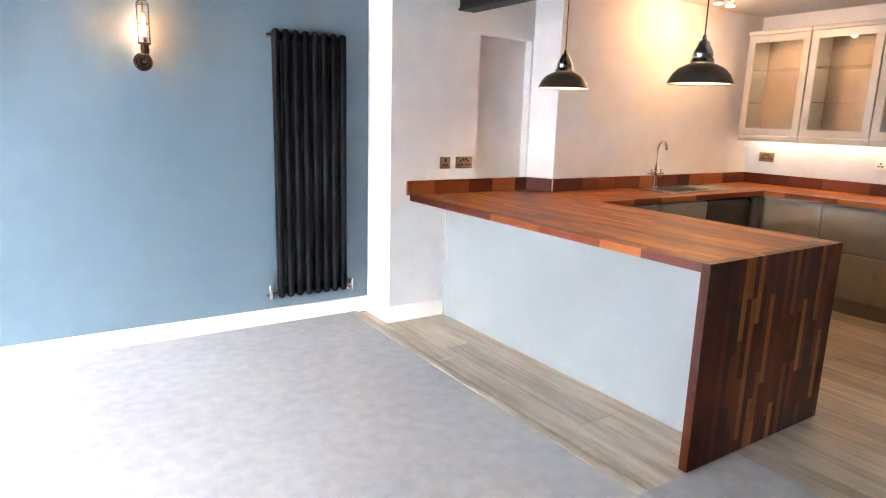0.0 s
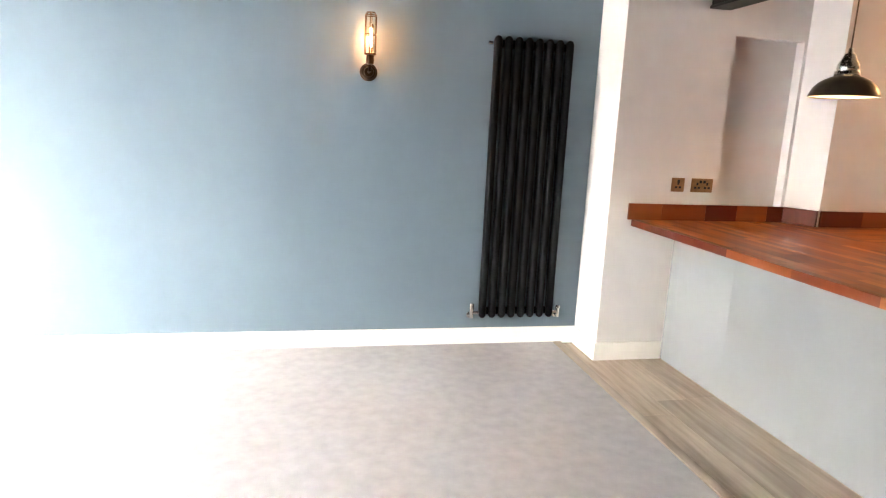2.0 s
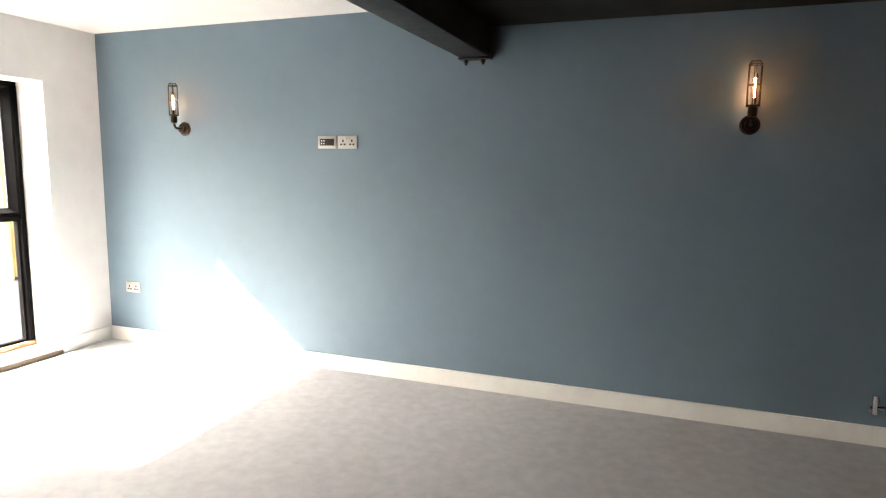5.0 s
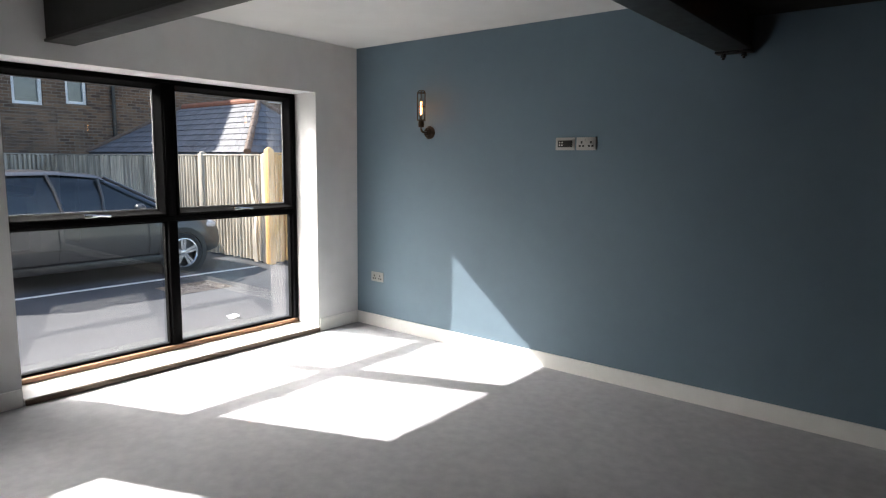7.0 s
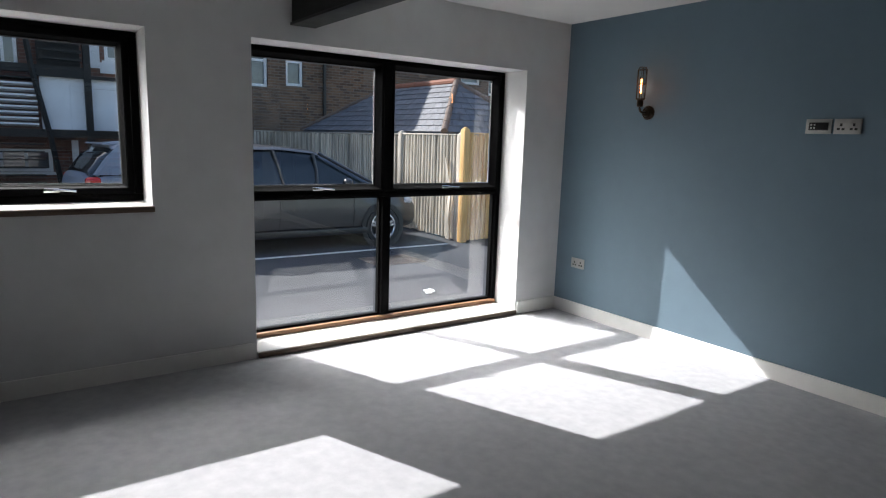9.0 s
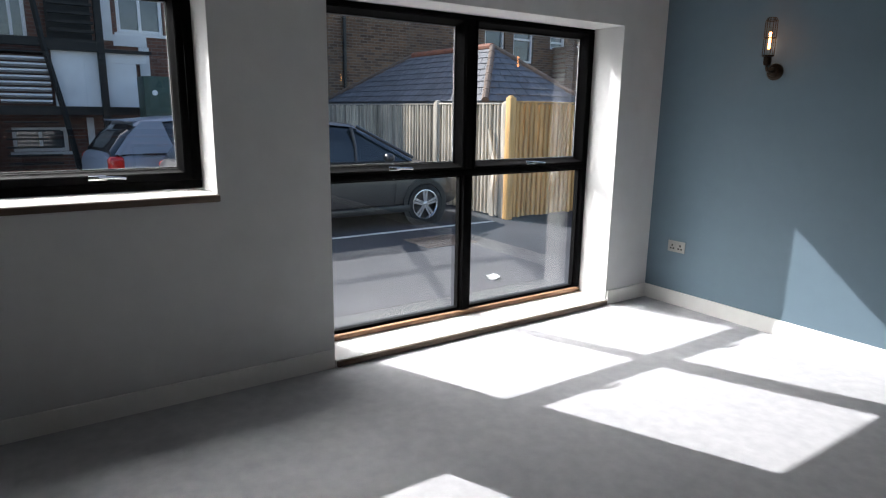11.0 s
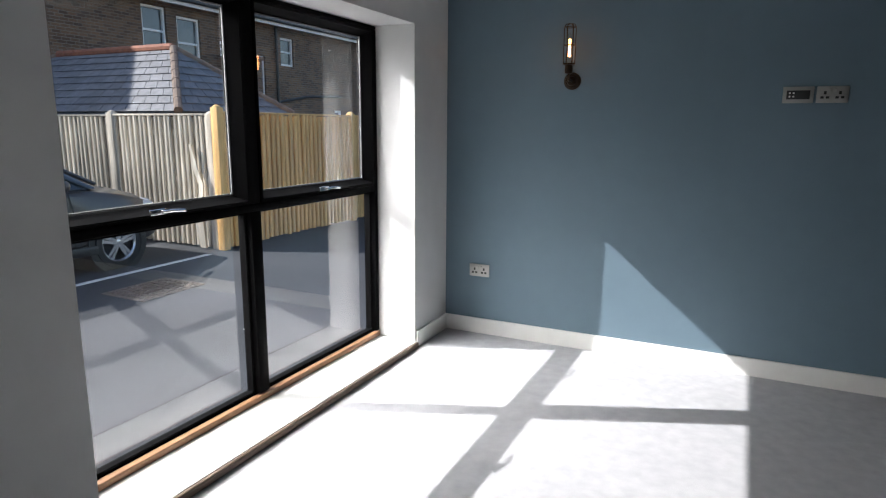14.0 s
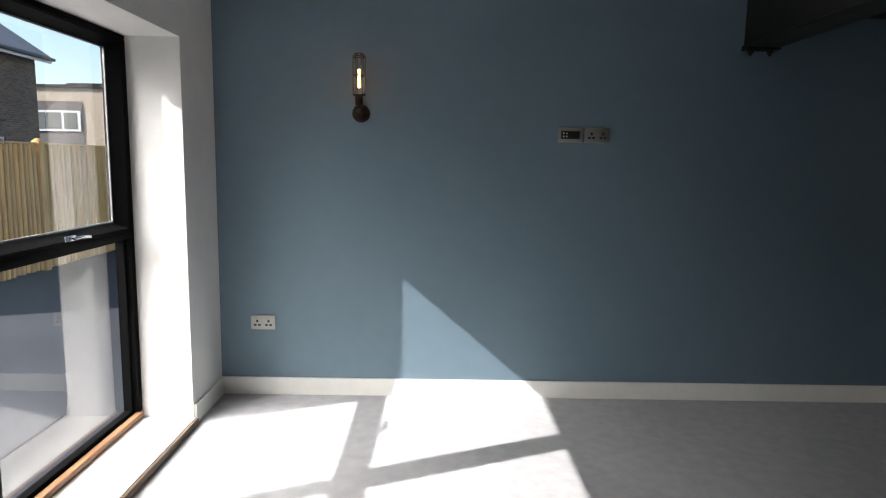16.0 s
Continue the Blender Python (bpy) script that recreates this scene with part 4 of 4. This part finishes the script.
rng = random.Random(21)
fence_run("old_fence", "weathered grey slatted timber fence", (-12.6, -0.8), (-12.6, 1.95), 1.54, GREYWOOD, 29, rng, half=0.03)
fence_run("old_fence", "weathered grey slatted timber fence", (-12.6, 2.0), (-6.1, 2.0), 1.54, GREYWOOD, 66, rng, half=0.028)
fence_run("old_fence", "weathered grey slatted timber fence", (-6.0, 2.0), (-4.32, 2.0), 1.55, GREYWOOD, 18, rng, half=0.026)
fence_run("new_fence", "new yellow softwood slatted fence", (-4.12, 2.06), (-4.12, 4.87), 1.58, NEWWOOD, 29, rng, half=0.034)
fence_run("new_fence", "new yellow softwood slatted fence", (-4.12, 4.99), (-4.12, 7.8), 1.58, NEWWOOD, 34, rng, half=0.036)
fence_run("new_fence", "new yellow softwood slatted fence", (-4.12, 7.92), (-4.12, 12.0), 1.58, NEWWOOD, 42, rng, half=0.037)
post(-4.12, 2.0, 1.68, NEWWOOD, "new yellow timber fence post with a rounded top")
post(-4.26, 2.03, 1.6, GREYWOOD, "weathered grey timber fence post")
post(-6.05, 2.0, 1.62, GREYWOOD, "weathered grey timber fence post")
post(-4.12, 4.93, 1.66, NEWWOOD, "new yellow timber fence post with a rounded top")
post(-4.12, 7.86, 1.66, NEWWOOD, "new yellow timber fence post with a rounded top")


bm = bmesh.new()
rings = []
for k in range(9):
    z = 0.02 + k * 0.165
    x = -4.4 - 0.03 * math.sin(k * 0.9) - 0.012 * k * (k > 5)
    w = 0.05 - 0.003 * k + 0.012 * (k in (3, 4))
    a = 0.25 * math.sin(k * 1.3)
    c, d = math.cos(a), math.sin(a)
    rings.append([bm.verts.new((x + u * c - v * d, 1.92 + u * d + v * c, GZ + z)) for u, v in ((-w, -0.012), (w, -0.014), (w * 0.9, 0.012), (-w * 0.8, 0.014))])
for A, B in zip(rings, rings[1:]):
    for i in range(4):
        bm.faces.new((A[i], A[(i + 1) % 4], B[(i + 1) % 4], B[i]))
bm.faces.new(rings[0][::-1])
bm.faces.new(rings[-1])
solid("split_board", bm, GREYWOOD, "split and twisted weathered board leaning on the fence post", "board")


# ---- outbuilding with a hipped slate roof ----
ob_h = thing("outbuilding", (-7.6, 3.4, GZ), "low outbuilding with a hipped grey slate roof", "building")
part("wall", boxed(-10.9, -5.3, 2.35, 4.4, GZ, 1.6), BRICK, ob_h)
EA = {"x0": -11.3, "x1": -5.0, "y0": 2.2, "y1": 4.55, "z": 1.6}
RL, RR = Vector((-9.05, 3.35, 2.6)), Vector((-6.3, 3.35, 2.6))
c00, c10, c11, c01 = Vector((EA["x0"], EA["y0"], EA["z"])), Vector((EA["x1"], EA["y0"], EA["z"])), Vector((EA["x1"], EA["y1"], EA["z"])), Vector((EA["x0"], EA["y1"], EA["z"]))
bm = bmesh.new()
vs = [bm.verts.new(p - Vector((0, 0, 0.03))) for p in (c00, c10, c11, c01, RL, RR)]
for f in ((0, 1, 5, 4), (1, 2, 5), (2, 3, 4, 5), (3, 0, 4), (0, 3, 2, 1)):
    bm.faces.new([vs[i] for i in f])
part("roof_deck", bm, SLATE, ob_h, smooth=False)


def slates(bm, a, b, tl, tr, rows, width):
    """Overlapping slates on a face with eave a-b and top tl-tr."""
    n = (b - a).cross(tl - a).normalized()
    if n.z < 0:
        n = -n
    for r in range(rows):
        f0, f1 = r / rows, min(1.0, (r + 1.25) / rows)
        L0, R0 = a.lerp(tl, f0), b.lerp(tr, f0)
        L1, R1 = a.lerp(tl, f1), b.lerp(tr, f1)
        k = max(1, round((R0 - L0).length / width))
        sh = 0.5 if r % 2 else 0.0
        for i in range(-1, k + 1):
            u0, u1 = max(0, (i + sh + 0.02) / k), min(1, (i + sh + 0.98) / k)
            if u1 <= u0:
                continue
            pts = [L0.lerp(R0, u0) + n * 0.022, L0.lerp(R0, u1) + n * 0.022, L1.lerp(R1, u1) + n * 0.004, L1.lerp(R1, u0) + n * 0.004]
            lo = [bm.verts.new(p - n * 0.008) for p in pts]
            hi = [bm.verts.new(p) for p in pts]
            bm.faces.new(hi)
            for j in range(4):
                bm.faces.new((lo[j], lo[(j + 1) % 4], hi[(j + 1) % 4], hi[j]))


bm = bmesh.new()
slates(bm, c00, c10, RL, RR, 9, 0.26)
slates(bm, c10, c11, RR, RR + Vector((0, 0.001, 0)), 9, 0.26)
slates(bm, c01, c00, RL, RL + Vector((0, -0.001, 0)), 9, 0.26)
me = part("slates", bm, SLATE, ob_h, smooth=False)
tagged(me, kind="stuff")


def ridge_tiles(p, q, r, material, step=0.3):
    n = max(1, round((q - p).length / step))
    for i in range(n):
        a, b = p.lerp(q, i / n), p.lerp(q, (i + 0.99) / n)
        part("ridge_tile", cyl(bmesh.new(), a, b, r, r * 0.92, seg=10), material, ob_h)


ridge_tiles(RL, RR, 0.075, REDTILE)
ridge_tiles(c10 + Vector((0, 0, 0.02)), RR, 0.06, HIPTILE)
ridge_tiles(c00 + Vector((0, 0, 0.02)), RL, 0.06, HIPTILE)
ridge_tiles(c11 + Vector((0, 0, 0.02)), RR, 0.06, HIPTILE)


# ---- brick houses ----
def far_window(house, x, y0, y1, z0, z1, bars=1, cross=True):
    """A white window set in a wall that faces +x."""
    w = part("window", bmesh_frame(y0, y1, z0, z1, 0.07, x - 0.1, x + 0.02), UPVC, house, "white framed window")
    part("pane", boxed(x - 0.07, x - 0.05, y0 + 0.06, y1 - 0.06, z0 + 0.06, z1 - 0.06), DARKGLASS, w)
    if cross:
        part("glazing_bar", boxed(x - 0.05, x + 0.01, y0 + 0.06, y1 - 0.06, (z0 + z1) / 2 - 0.03, (z0 + z1) / 2 + 0.03), UPVC, w)
    if bars:
        part("glazing_bar", boxed(x - 0.05, x + 0.005, (y0 + y1) / 2 - 0.03, (y0 + y1) / 2 + 0.03, z0 + 0.06, z1 - 0.06), UPVC, w)
    part("sill", boxed(x - 0.02, x + 0.07, y0 - 0.06, y1 + 0.06, z0 - 0.07, z0 - 0.005), UPVC, w)
    return w


HA = -13.0
wins = [(1.3, 1.95, 2.72, 4.1), (2.45, 2.95, 2.8, 4.1), (8.35, 9.15, 3.3, 4.6), (9.5, 10.35, 3.0, 4.45), (11.1, 11.8, 3.5, 3.95), (12.35, 13.1, 2.15, 3.7), (13.9, 14.6, 3.45, 4.4), (4.6, 5.4, 0.6, 1.9), (17.0, 17.5, 0.9, 2.0)]
house = thing("brick_house", (-16, 9.6, GZ), "long brown brick house with white windows and a slate roof", "house")
part("wall", pierced(0, HA - 0.3, HA, -0.82, 19.3, GZ, 4.82, wins), BRICK, house, smooth=False)
# Unseen upper storey, added and sized to throw shadow on the outbuilding roof.
part("unseen_upper_wall", boxed(-19.0, HA, -0.5, 6.5, 4.825, 7.15), BRICK, house)
part("upper_roof", boxed(-19.3, HA + 0.3, -0.6, 6.6, 7.15, 7.3), SLATE, house)
part("side_wall", boxed(-19.0, HA - 0.301, 19.0, 19.3, GZ, 4.82), BRICK, house)
part("rear_wall", boxed(-19.3, -19.01, -0.82, 19.3, GZ, 4.82), BRICK, house)
for y0, y1, z0, z1 in wins:
    far_window(house, HA - 0.08, y0 + 0.005, y1 - 0.005, z0 + 0.005, z1 - 0.005, bars=0)
bm = prism(bmesh.new(), [(-19.7, 4.8), (-16.0, 7.0), (HA + 0.4, 4.8), (HA + 0.4, 4.9), (-16.0, 7.15), (-19.7, 4.9)], 1, 6.52, 19.6)
part("roof", bm, SLATE, house, smooth=False)
part("flat_roof", boxed(-19.0, HA, -0.82, -0.501, 4.821, 4.9), DARKP, house)
part("fascia", boxed(HA + 0.38, HA + 0.42, 6.61, 19.6, 4.66, 4.84), UPVC, house)
part("gutter", cyl(bmesh.new(), (HA + 0.48, 6.61, 4.8), (HA + 0.48, 19.65, 4.8), 0.06, seg=10), DARKP, house)
for y in (3.55, 13.6):
    part("downpipe", cyl(bmesh.new(), (HA + 0.08, y, GZ), (HA + 0.08, y, 4.7 if y > 9 else 7.12), 0.05, seg=10), DARKP, house)
part("waste_pipe", tube(bmesh.new(), [(HA + 0.07, 13.6, 2.2), (HA + 0.07, 15.2, 2.45), (HA + 0.07, 17.4, 2.55)], 0.045), DARKP, house)
part("brick_stack", boxed(HA + 0.005, HA + 0.6, 11.25, 12.25, GZ, 3.45), BRICK, house)
part("stack_cap", boxed(HA + 0.005, HA + 0.66, 11.2, 12.3, 3.45, 3.55), HIPTILE, house)

HB = -12.4
flat = thing("brick_flats", (-15, -4.5, GZ), "red brick block with white windows behind an outside stair", "building")
wb = [(-4.1, -3.12, 0.5, 1.0), (-2.0, -1.08, 2.98, 3.95), (-4.15, -3.62, 2.72, 3.6)]
part("wall", pierced(0, HB - 0.3, HB, -12.0, -0.83, GZ, 5.5, wb), BRICKR, flat, smooth=False)
part("flat_roof", boxed(-19.0, HB + 0.15, -12.0, -0.83, 5.5, 5.7), DARKP, flat)
part("rear_wall", boxed(-19.0, HB - 0.302, -12.0, -0.83, GZ, 5.49), BRICKR, flat)
for y0, y1, z0, z1 in wb:
    far_window(flat, HB - 0.05, y0 + 0.005, y1 - 0.005, z0 + 0.005, z1 - 0.005, bars=1, cross=False)
for a in ((-2.36, -2.1, 2.8, 5.3), (-2.1, -1.45, 2.7, 2.93), (-1.62, -1.42, 1.95, 2.7)):
    part("white_band", boxed(HB + 0.003, HB + 0.05, *a), RENDERW, flat, "white painted band")
part("doorway", boxed(HB + 0.003, HB + 0.06, -2.75, -2.62, GZ, 1.2), UPVC, flat)
part("boarded_wing", boxed(-12.39, -11.3, -10.0, -4.42, GZ, 5.0), BROWNB, flat, "brown boarded projection")
stair = thing("outside_staircase", (-11.5, -3.0, GZ), "black steel outside staircase with white boarded landing", "staircase")
X0, X1 = -11.75, -11.6
part("landing_panel", boxed(X0, X0 + 0.04, -3.3, -2.5, 1.43, 2.5), RENDERW, stair, "white boarded panel")
part("landing_panel", boxed(X0, X0 + 0.04, -2.36, -1.8, 1.43, 2.3), RENDERW, stair, "white boarded panel")
part("landing_panel", boxed(X0, X0 + 0.05, -2.36, -1.6, 2.305, 2.5), RENDERW, stair, "white boarded panel")
part("capping", boxed(X0 - 0.05, X1, -3.35, -1.5, 2.5, 2.56), STEEL, stair)
part("edge_beam", boxed(X0 - 0.05, X1, -4.38, -1.35, 1.26, 1.42), STEEL, stair)
part("edge_beam", boxed(X0 - 0.05, X1, -4.38, -2.4, 2.56, 2.72), STEEL, stair)
part("post", boxed(X0, X1 + 0.02, -2.5, -2.37, GZ, 5.0), STEEL, stair)
part("post", boxed(X0, X1, -1.62, -1.5, GZ, 1.26), STEEL, stair)
for i in range(9):
    z = 1.47 + i * 0.115
    b = prism(bmesh.new(), [(X0 + 0.02, z), (X0 + 0.14, z + 0.04), (X0 + 0.14, z + 0.075), (X0 + 0.02, z + 0.035)], 1, -4.2, -3.36)
    part("tread", b, RENDERW if i < 8 else STEEL, stair)
for i in range(6):
    part("tread", boxed(X0, X0 + 0.2, -4.2, -3.3, 0.3 + i * 0.16, 0.33 + i * 0.16), STEEL, stair)
for i in range(6):
    part("tread", boxed(X0, X0 + 0.12, -3.28, -2.52, 2.85 + i * 0.17, 2.9 + i * 0.17), STEEL, stair)
b = bmesh.new()
tube(b, [(X1, -3.0, 0.0), (X1, -3.18, 1.3), (X1, -3.42, 2.6), (X1, -3.6, 4.2)], 0.06, seg=6)
part("stringer", b, STEEL, stair)
# Black sheet standing in for the shade behind the upper treads.
part("shade_back", boxed(HB + 0.1, HB + 0.14, -3.3, -2.5, 2.75, 4.6), STEEL, stair)
gc = thing("green_cabinet", (-10.3, -1.85, GZ), "tall dark green metal utility cabinet", "cabinet")
part("body", boxed(-10.6, -9.9, -1.98, -1.45, GZ, 2.0, bevel=0.02), GREENM, gc)
part("door", boxed(-9.9, -9.885, -1.94, -1.5, GZ + 0.1, 1.95, bevel=0.004), GREENM, gc)
part("round_badge", cyl(bmesh.new(), (-9.885, -1.8, 1.7), (-9.875, -1.8, 1.7), 0.05, seg=16), UPVC, gc)

far = thing("far_block", (-17, 30, GZ), "distant buff brick block with tile-hung panels and white windows", "building")
part("wall", boxed(-30, -8, 28.0, 34.0, GZ, 4.7), BUFF, far)
part("roof_edge", boxed(-30.2, -7.8, 27.9, 34.1, 4.7, 4.85), STEEL, far)
part("roof_box", boxed(-17.5, -14, 29, 32, 4.85, 5.05), STEEL, far)
TILEH = mat("dark_hung_tiles", (0.09, 0.075, 0.07), (0.15, 0.125, 0.115), rough=0.8, scale=14)
for x0 in (-19.5, -14.6, -24.4):
    part("tile_panel", boxed(x0, x0 + 3.3, 27.96, 27.999, 1.2, 4.05), TILEH, far)
    w = part("window", boxed(x0 + 0.02, x0 + 3.2, 27.9, 27.955, 2.6, 3.6), UPVC, far)
    for i, (a, b) in enumerate(((0.1, 0.7), (0.85, 1.5), (1.55, 2.25), (2.4, 3.05))):
        part("pane", boxed(x0 + a, x0 + b, 27.88, 27.899, 2.72, 3.5), DARKGLASS, w)


# ---- cars ----
def paint(name, c):
    return mat(name, c, tuple(v * 1.03 for v in c), rough=0.35, scale=3, coat=0.5, big=0.04, rough_vary=0.02)


TYRE = mat("tyre_rubber", (0.012, 0.012, 0.013), (0.02, 0.02, 0.02), rough=0.8, scale=40)
ALLOY = mat("bright_alloy", (0.62, 0.62, 0.64), (0.7, 0.7, 0.72), rough=0.25, metal=0.9)
CARGLASS = mat("tinted_car_glass", (0.012, 0.016, 0.018), (0.02, 0.026, 0.028), rough=0.05, scale=2, spec=0.9)
REDLENS = mat("red_lamp_lens", (0.5, 0.012, 0.01), (0.6, 0.02, 0.015), rough=0.15, coat=0.6)
CLEARLENS = mat("headlamp_lens", (0.5, 0.52, 0.54), (0.62, 0.64, 0.66), rough=0.1, coat=0.8)


def loft(bm, sections):
    """Skins closed loops of equal length."""
    rings = [[bm.verts.new(p) for p in sec] for sec in sections]
    k = len(rings[0])
    for A, B in zip(rings, rings[1:]):
        for i in range(k):
            bm.faces.new((A[i], A[(i + 1) % k], B[(i + 1) % k], B[i]))
    bm.faces.new(rings[0][::-1])
    bm.faces.new(rings[-1])
    return bm


def car(label, place, turn, colour):
    """A small hatchback, 4 m long; its own axes: x forward from the tail, y across, z up from the road."""
    c = thing("car", place, label, "car", "parked cars", turn=turn)
    body = []
    for x, w, zl, zb, zd in ((0.0, 0.62, 0.42, 0.78, 0.86), (0.06, 0.76, 0.34, 0.86, 0.93), (0.3, 0.84, 0.26, 0.9, 0.96), (0.9, 0.865, 0.24, 0.92, 0.96), (1.8, 0.87, 0.24, 0.91, 0.94), (2.6, 0.865, 0.24, 0.89, 0.94), (3.0, 0.855, 0.24, 0.87, 0.95), (3.4, 0.84, 0.25, 0.8, 0.88), (3.75, 0.79, 0.26, 0.7, 0.78), (3.93, 0.68, 0.28, 0.6, 0.68), (4.0, 0.5, 0.32, 0.52, 0.58)):
        half = [(w * 0.9, zl), (w * 0.985, zl + 0.08), (w, zl + (zb - zl) * 0.45), (w * 0.985, zl + (zb - zl) * 0.62), (w * 0.975, zb - 0.04), (w * 0.93, zb + 0.01), (w * 0.6, zd), (w * 0.2, zd + 0.008)]
        body.append([(x, y, z) for y, z in half] + [(x, -y, z) for y, z in half[::-1]])
    part("body", loft(bmesh.new(), body), colour, c, local=True)
    cab = []
    for x, wb, wr, zr in ((0.12, 0.72, 0.6, 0.98), (0.28, 0.78, 0.6, 1.2), (0.55, 0.8, 0.6, 1.38), (1.1, 0.82, 0.62, 1.43), (1.7, 0.82, 0.62, 1.44), (2.2, 0.815, 0.6, 1.4), (2.6, 0.8, 0.6, 1.24), (2.95, 0.78, 0.62, 1.05), (3.12, 0.74, 0.6, 0.95)):
        zb = 0.9
        half = [(wb, zb), (wb * 0.6 + wr * 0.4, zb + (zr - zb) * 0.5), (wr * 1.06, zr - (zr - zb) * 0.12), (wr * 0.9, zr), (wr * 0.4, zr + 0.012)]
        cab.append([(x, y, z) for y, z in half] + [(x, -y, z) for y, z in half[::-1]])
    part("greenhouse", loft(bmesh.new(), cab), CARGLASS, c, "dark tinted glass", local=True)
    roof = []
    for x, w, z in ((0.47, 0.63, 1.345), (0.5, 0.635, 1.362), (0.6, 0.635, 1.392), (1.1, 0.652, 1.437), (1.7, 0.652, 1.447), (2.2, 0.63, 1.405), (2.32, 0.61, 1.368)):
        half = [(w, z - 0.035), (w * 0.9, z + 0.006), (w * 0.4, z + 0.02)]
        roof.append([(x, y, z2) for y, z2 in half] + [(x, -y, z2) for y, z2 in half[::-1]])
    part("roof", loft(bmesh.new(), roof), colour, c, local=True)
    for s in (-1, 1):
        for pts in (((0.2, 0.77, 0.92), (0.42, 0.72, 1.16), (0.62, 0.652, 1.37)), ((2.28, 0.64, 1.38), (2.66, 0.7, 1.18), (3.1, 0.765, 0.95)), ((1.72, 0.83, 0.9), (1.66, 0.74, 1.2), (1.6, 0.665, 1.41)), ((2.2, 0.82, 0.9), (2.22, 0.75, 1.12), (2.2, 0.66, 1.37))):
            part("pillar", tube(bmesh.new(), [(x, s * y, z) for x, y, z in pts], 0.033 if pts[0][0] < 1 else 0.022), colour, c, local=True)
        q = bmesh.new()
        pts = [(0.16, 0.775, 0.93), (0.98, 0.84, 0.915), (0.9, 0.76, 1.16), (0.84, 0.68, 1.39), (0.56, 0.665, 1.385), (0.34, 0.73, 1.17)]
        A = [q.verts.new((x, s * (y + 0.012), z)) for x, y, z in pts]
        B = [q.verts.new((x, s * (y - 0.03), z)) for x, y, z in pts]
        q.faces.new(A)
        q.faces.new(B[::-1])
        for i in range(6):
            q.faces.new((A[i], A[(i + 1) % 6], B[(i + 1) % 6], B[i]))
        part("quarter_panel", q, colour, c, local=True)
        part("window_trim", tube(bmesh.new(), [(0.5, s * 0.835, 0.925), (1.7, s * 0.845, 0.92), (2.95, s * 0.825, 0.905)], 0.012), DARKP, c, local=True)
        part("side_sill", boxed(0.85, 3.0, s * 0.86 - 0.02, s * 0.86 + 0.02, 0.2, 0.3, bevel=0.015), DARKP, c, local=True)
        for x in (1.62, 2.75, 0.8):
            part("door_seam", tube(bmesh.new(), [(x, s * 0.862, 0.32), (x + 0.02, s * 0.872, 0.55), (x + 0.02, s * 0.858, 0.72), (x - 0.01, s * 0.846, 0.88)], 0.0045, seg=5), DARKP, c, local=True)
        for x in (0.95, 1.85):
            part("door_handle", boxed(x, x + 0.18, s * 0.862 - 0.018, s * 0.862 + 0.018, 0.76, 0.79, bevel=0.01), colour, c, local=True)
        m = bmesh.new()
        bmesh.ops.create_uvsphere(m, u_segments=14, v_segments=10, radius=1, matrix=Matrix.Translation((2.62, s * 0.94, 0.97)) @ Matrix.Diagonal((0.07, 0.1, 0.065, 1)))
        part("door_mirror", m, colour, c, local=True)
        m = bmesh.new()
        bmesh.ops.create_uvsphere(m, u_segments=16, v_segments=10, radius=1, matrix=Matrix.Translation((3.7, s * 0.63, 0.66)) @ Matrix.Diagonal((0.2, 0.16, 0.08, 1)))
        part("headlight", m, CLEARLENS, c, local=True)
        m = boxed(0.05, 0.27, s * 0.755 - 0.075, s * 0.755 + 0.075, 0.68, 0.9, bevel=0.06, seg=4)
        part("tail_light", m, REDLENS, c, local=True)
        for x in (0.68, 3.25):
            part("wheel_arch", lathe(bmesh.new(), [(0.35, -0.03), (0.36, 0.012), (0.29, 0.013), (0.28, -0.03)], Matrix.Translation((x, s * 0.858, 0.3)) @ pose(0, 0, 0, -90 * s), seg=32, ring=True), DARKP, c, local=True)
            m = Matrix.Translation((x, s * 0.865, 0.29)) @ pose(0, 0, 0, -90 * s)
            w = part("wheel", lathe(bmesh.new(), [(0.19, -0.18), (0.27, -0.18), (0.29, -0.15), (0.29, -0.03), (0.275, 0.01), (0.215, 0.012), (0.205, 0.0), (0.205, -0.06), (0.02, -0.06)], m, seg=36), TYRE, c, "black tyre", local=True)
            part("rim", lathe(bmesh.new(), [(0.2, -0.01), (0.212, 0.014), (0.2, 0.016), (0.19, 0.0)], m, seg=36, ring=True), ALLOY, w, local=True)
            part("hub", lathe(bmesh.new(), [(0.05, -0.06), (0.045, 0.0), (0.03, 0.006)], m, seg=16), ALLOY, w, local=True)
            for k in range(5):
                b = prism(bmesh.new(), [(0.03, -0.028), (0.2, -0.045), (0.2, -0.008), (0.04, 0.0), (0.2, 0.008), (0.2, 0.045), (0.03, 0.028)], 2, -0.03, 0.004)
                b.transform(m @ Matrix.Rotation(k * math.tau / 5 + 0.3, 4, "Z"))
                part("spoke", b, ALLOY, w, "bright twin alloy spoke", local=True, smooth=False)
    part("roof_spoiler", boxed(0.36, 0.62, -0.56, 0.56, 1.372, 1.4, bevel=0.012), colour, c, local=True)
    part("number_plate", boxed(-0.012, 0.01, -0.26, 0.26, 0.52, 0.63), UPVC, c, local=True)
    return c


car("dark grey hatchback parked in a marked bay", (-5.25, -2.56, GZ), 90, paint("dark_grey_car_paint", (0.04, 0.037, 0.036)))
car("pale blue-silver hatchback parked behind", (-7.6, -3.17, GZ), 97, paint("silver_car_paint", (0.2, 0.23, 0.28)))
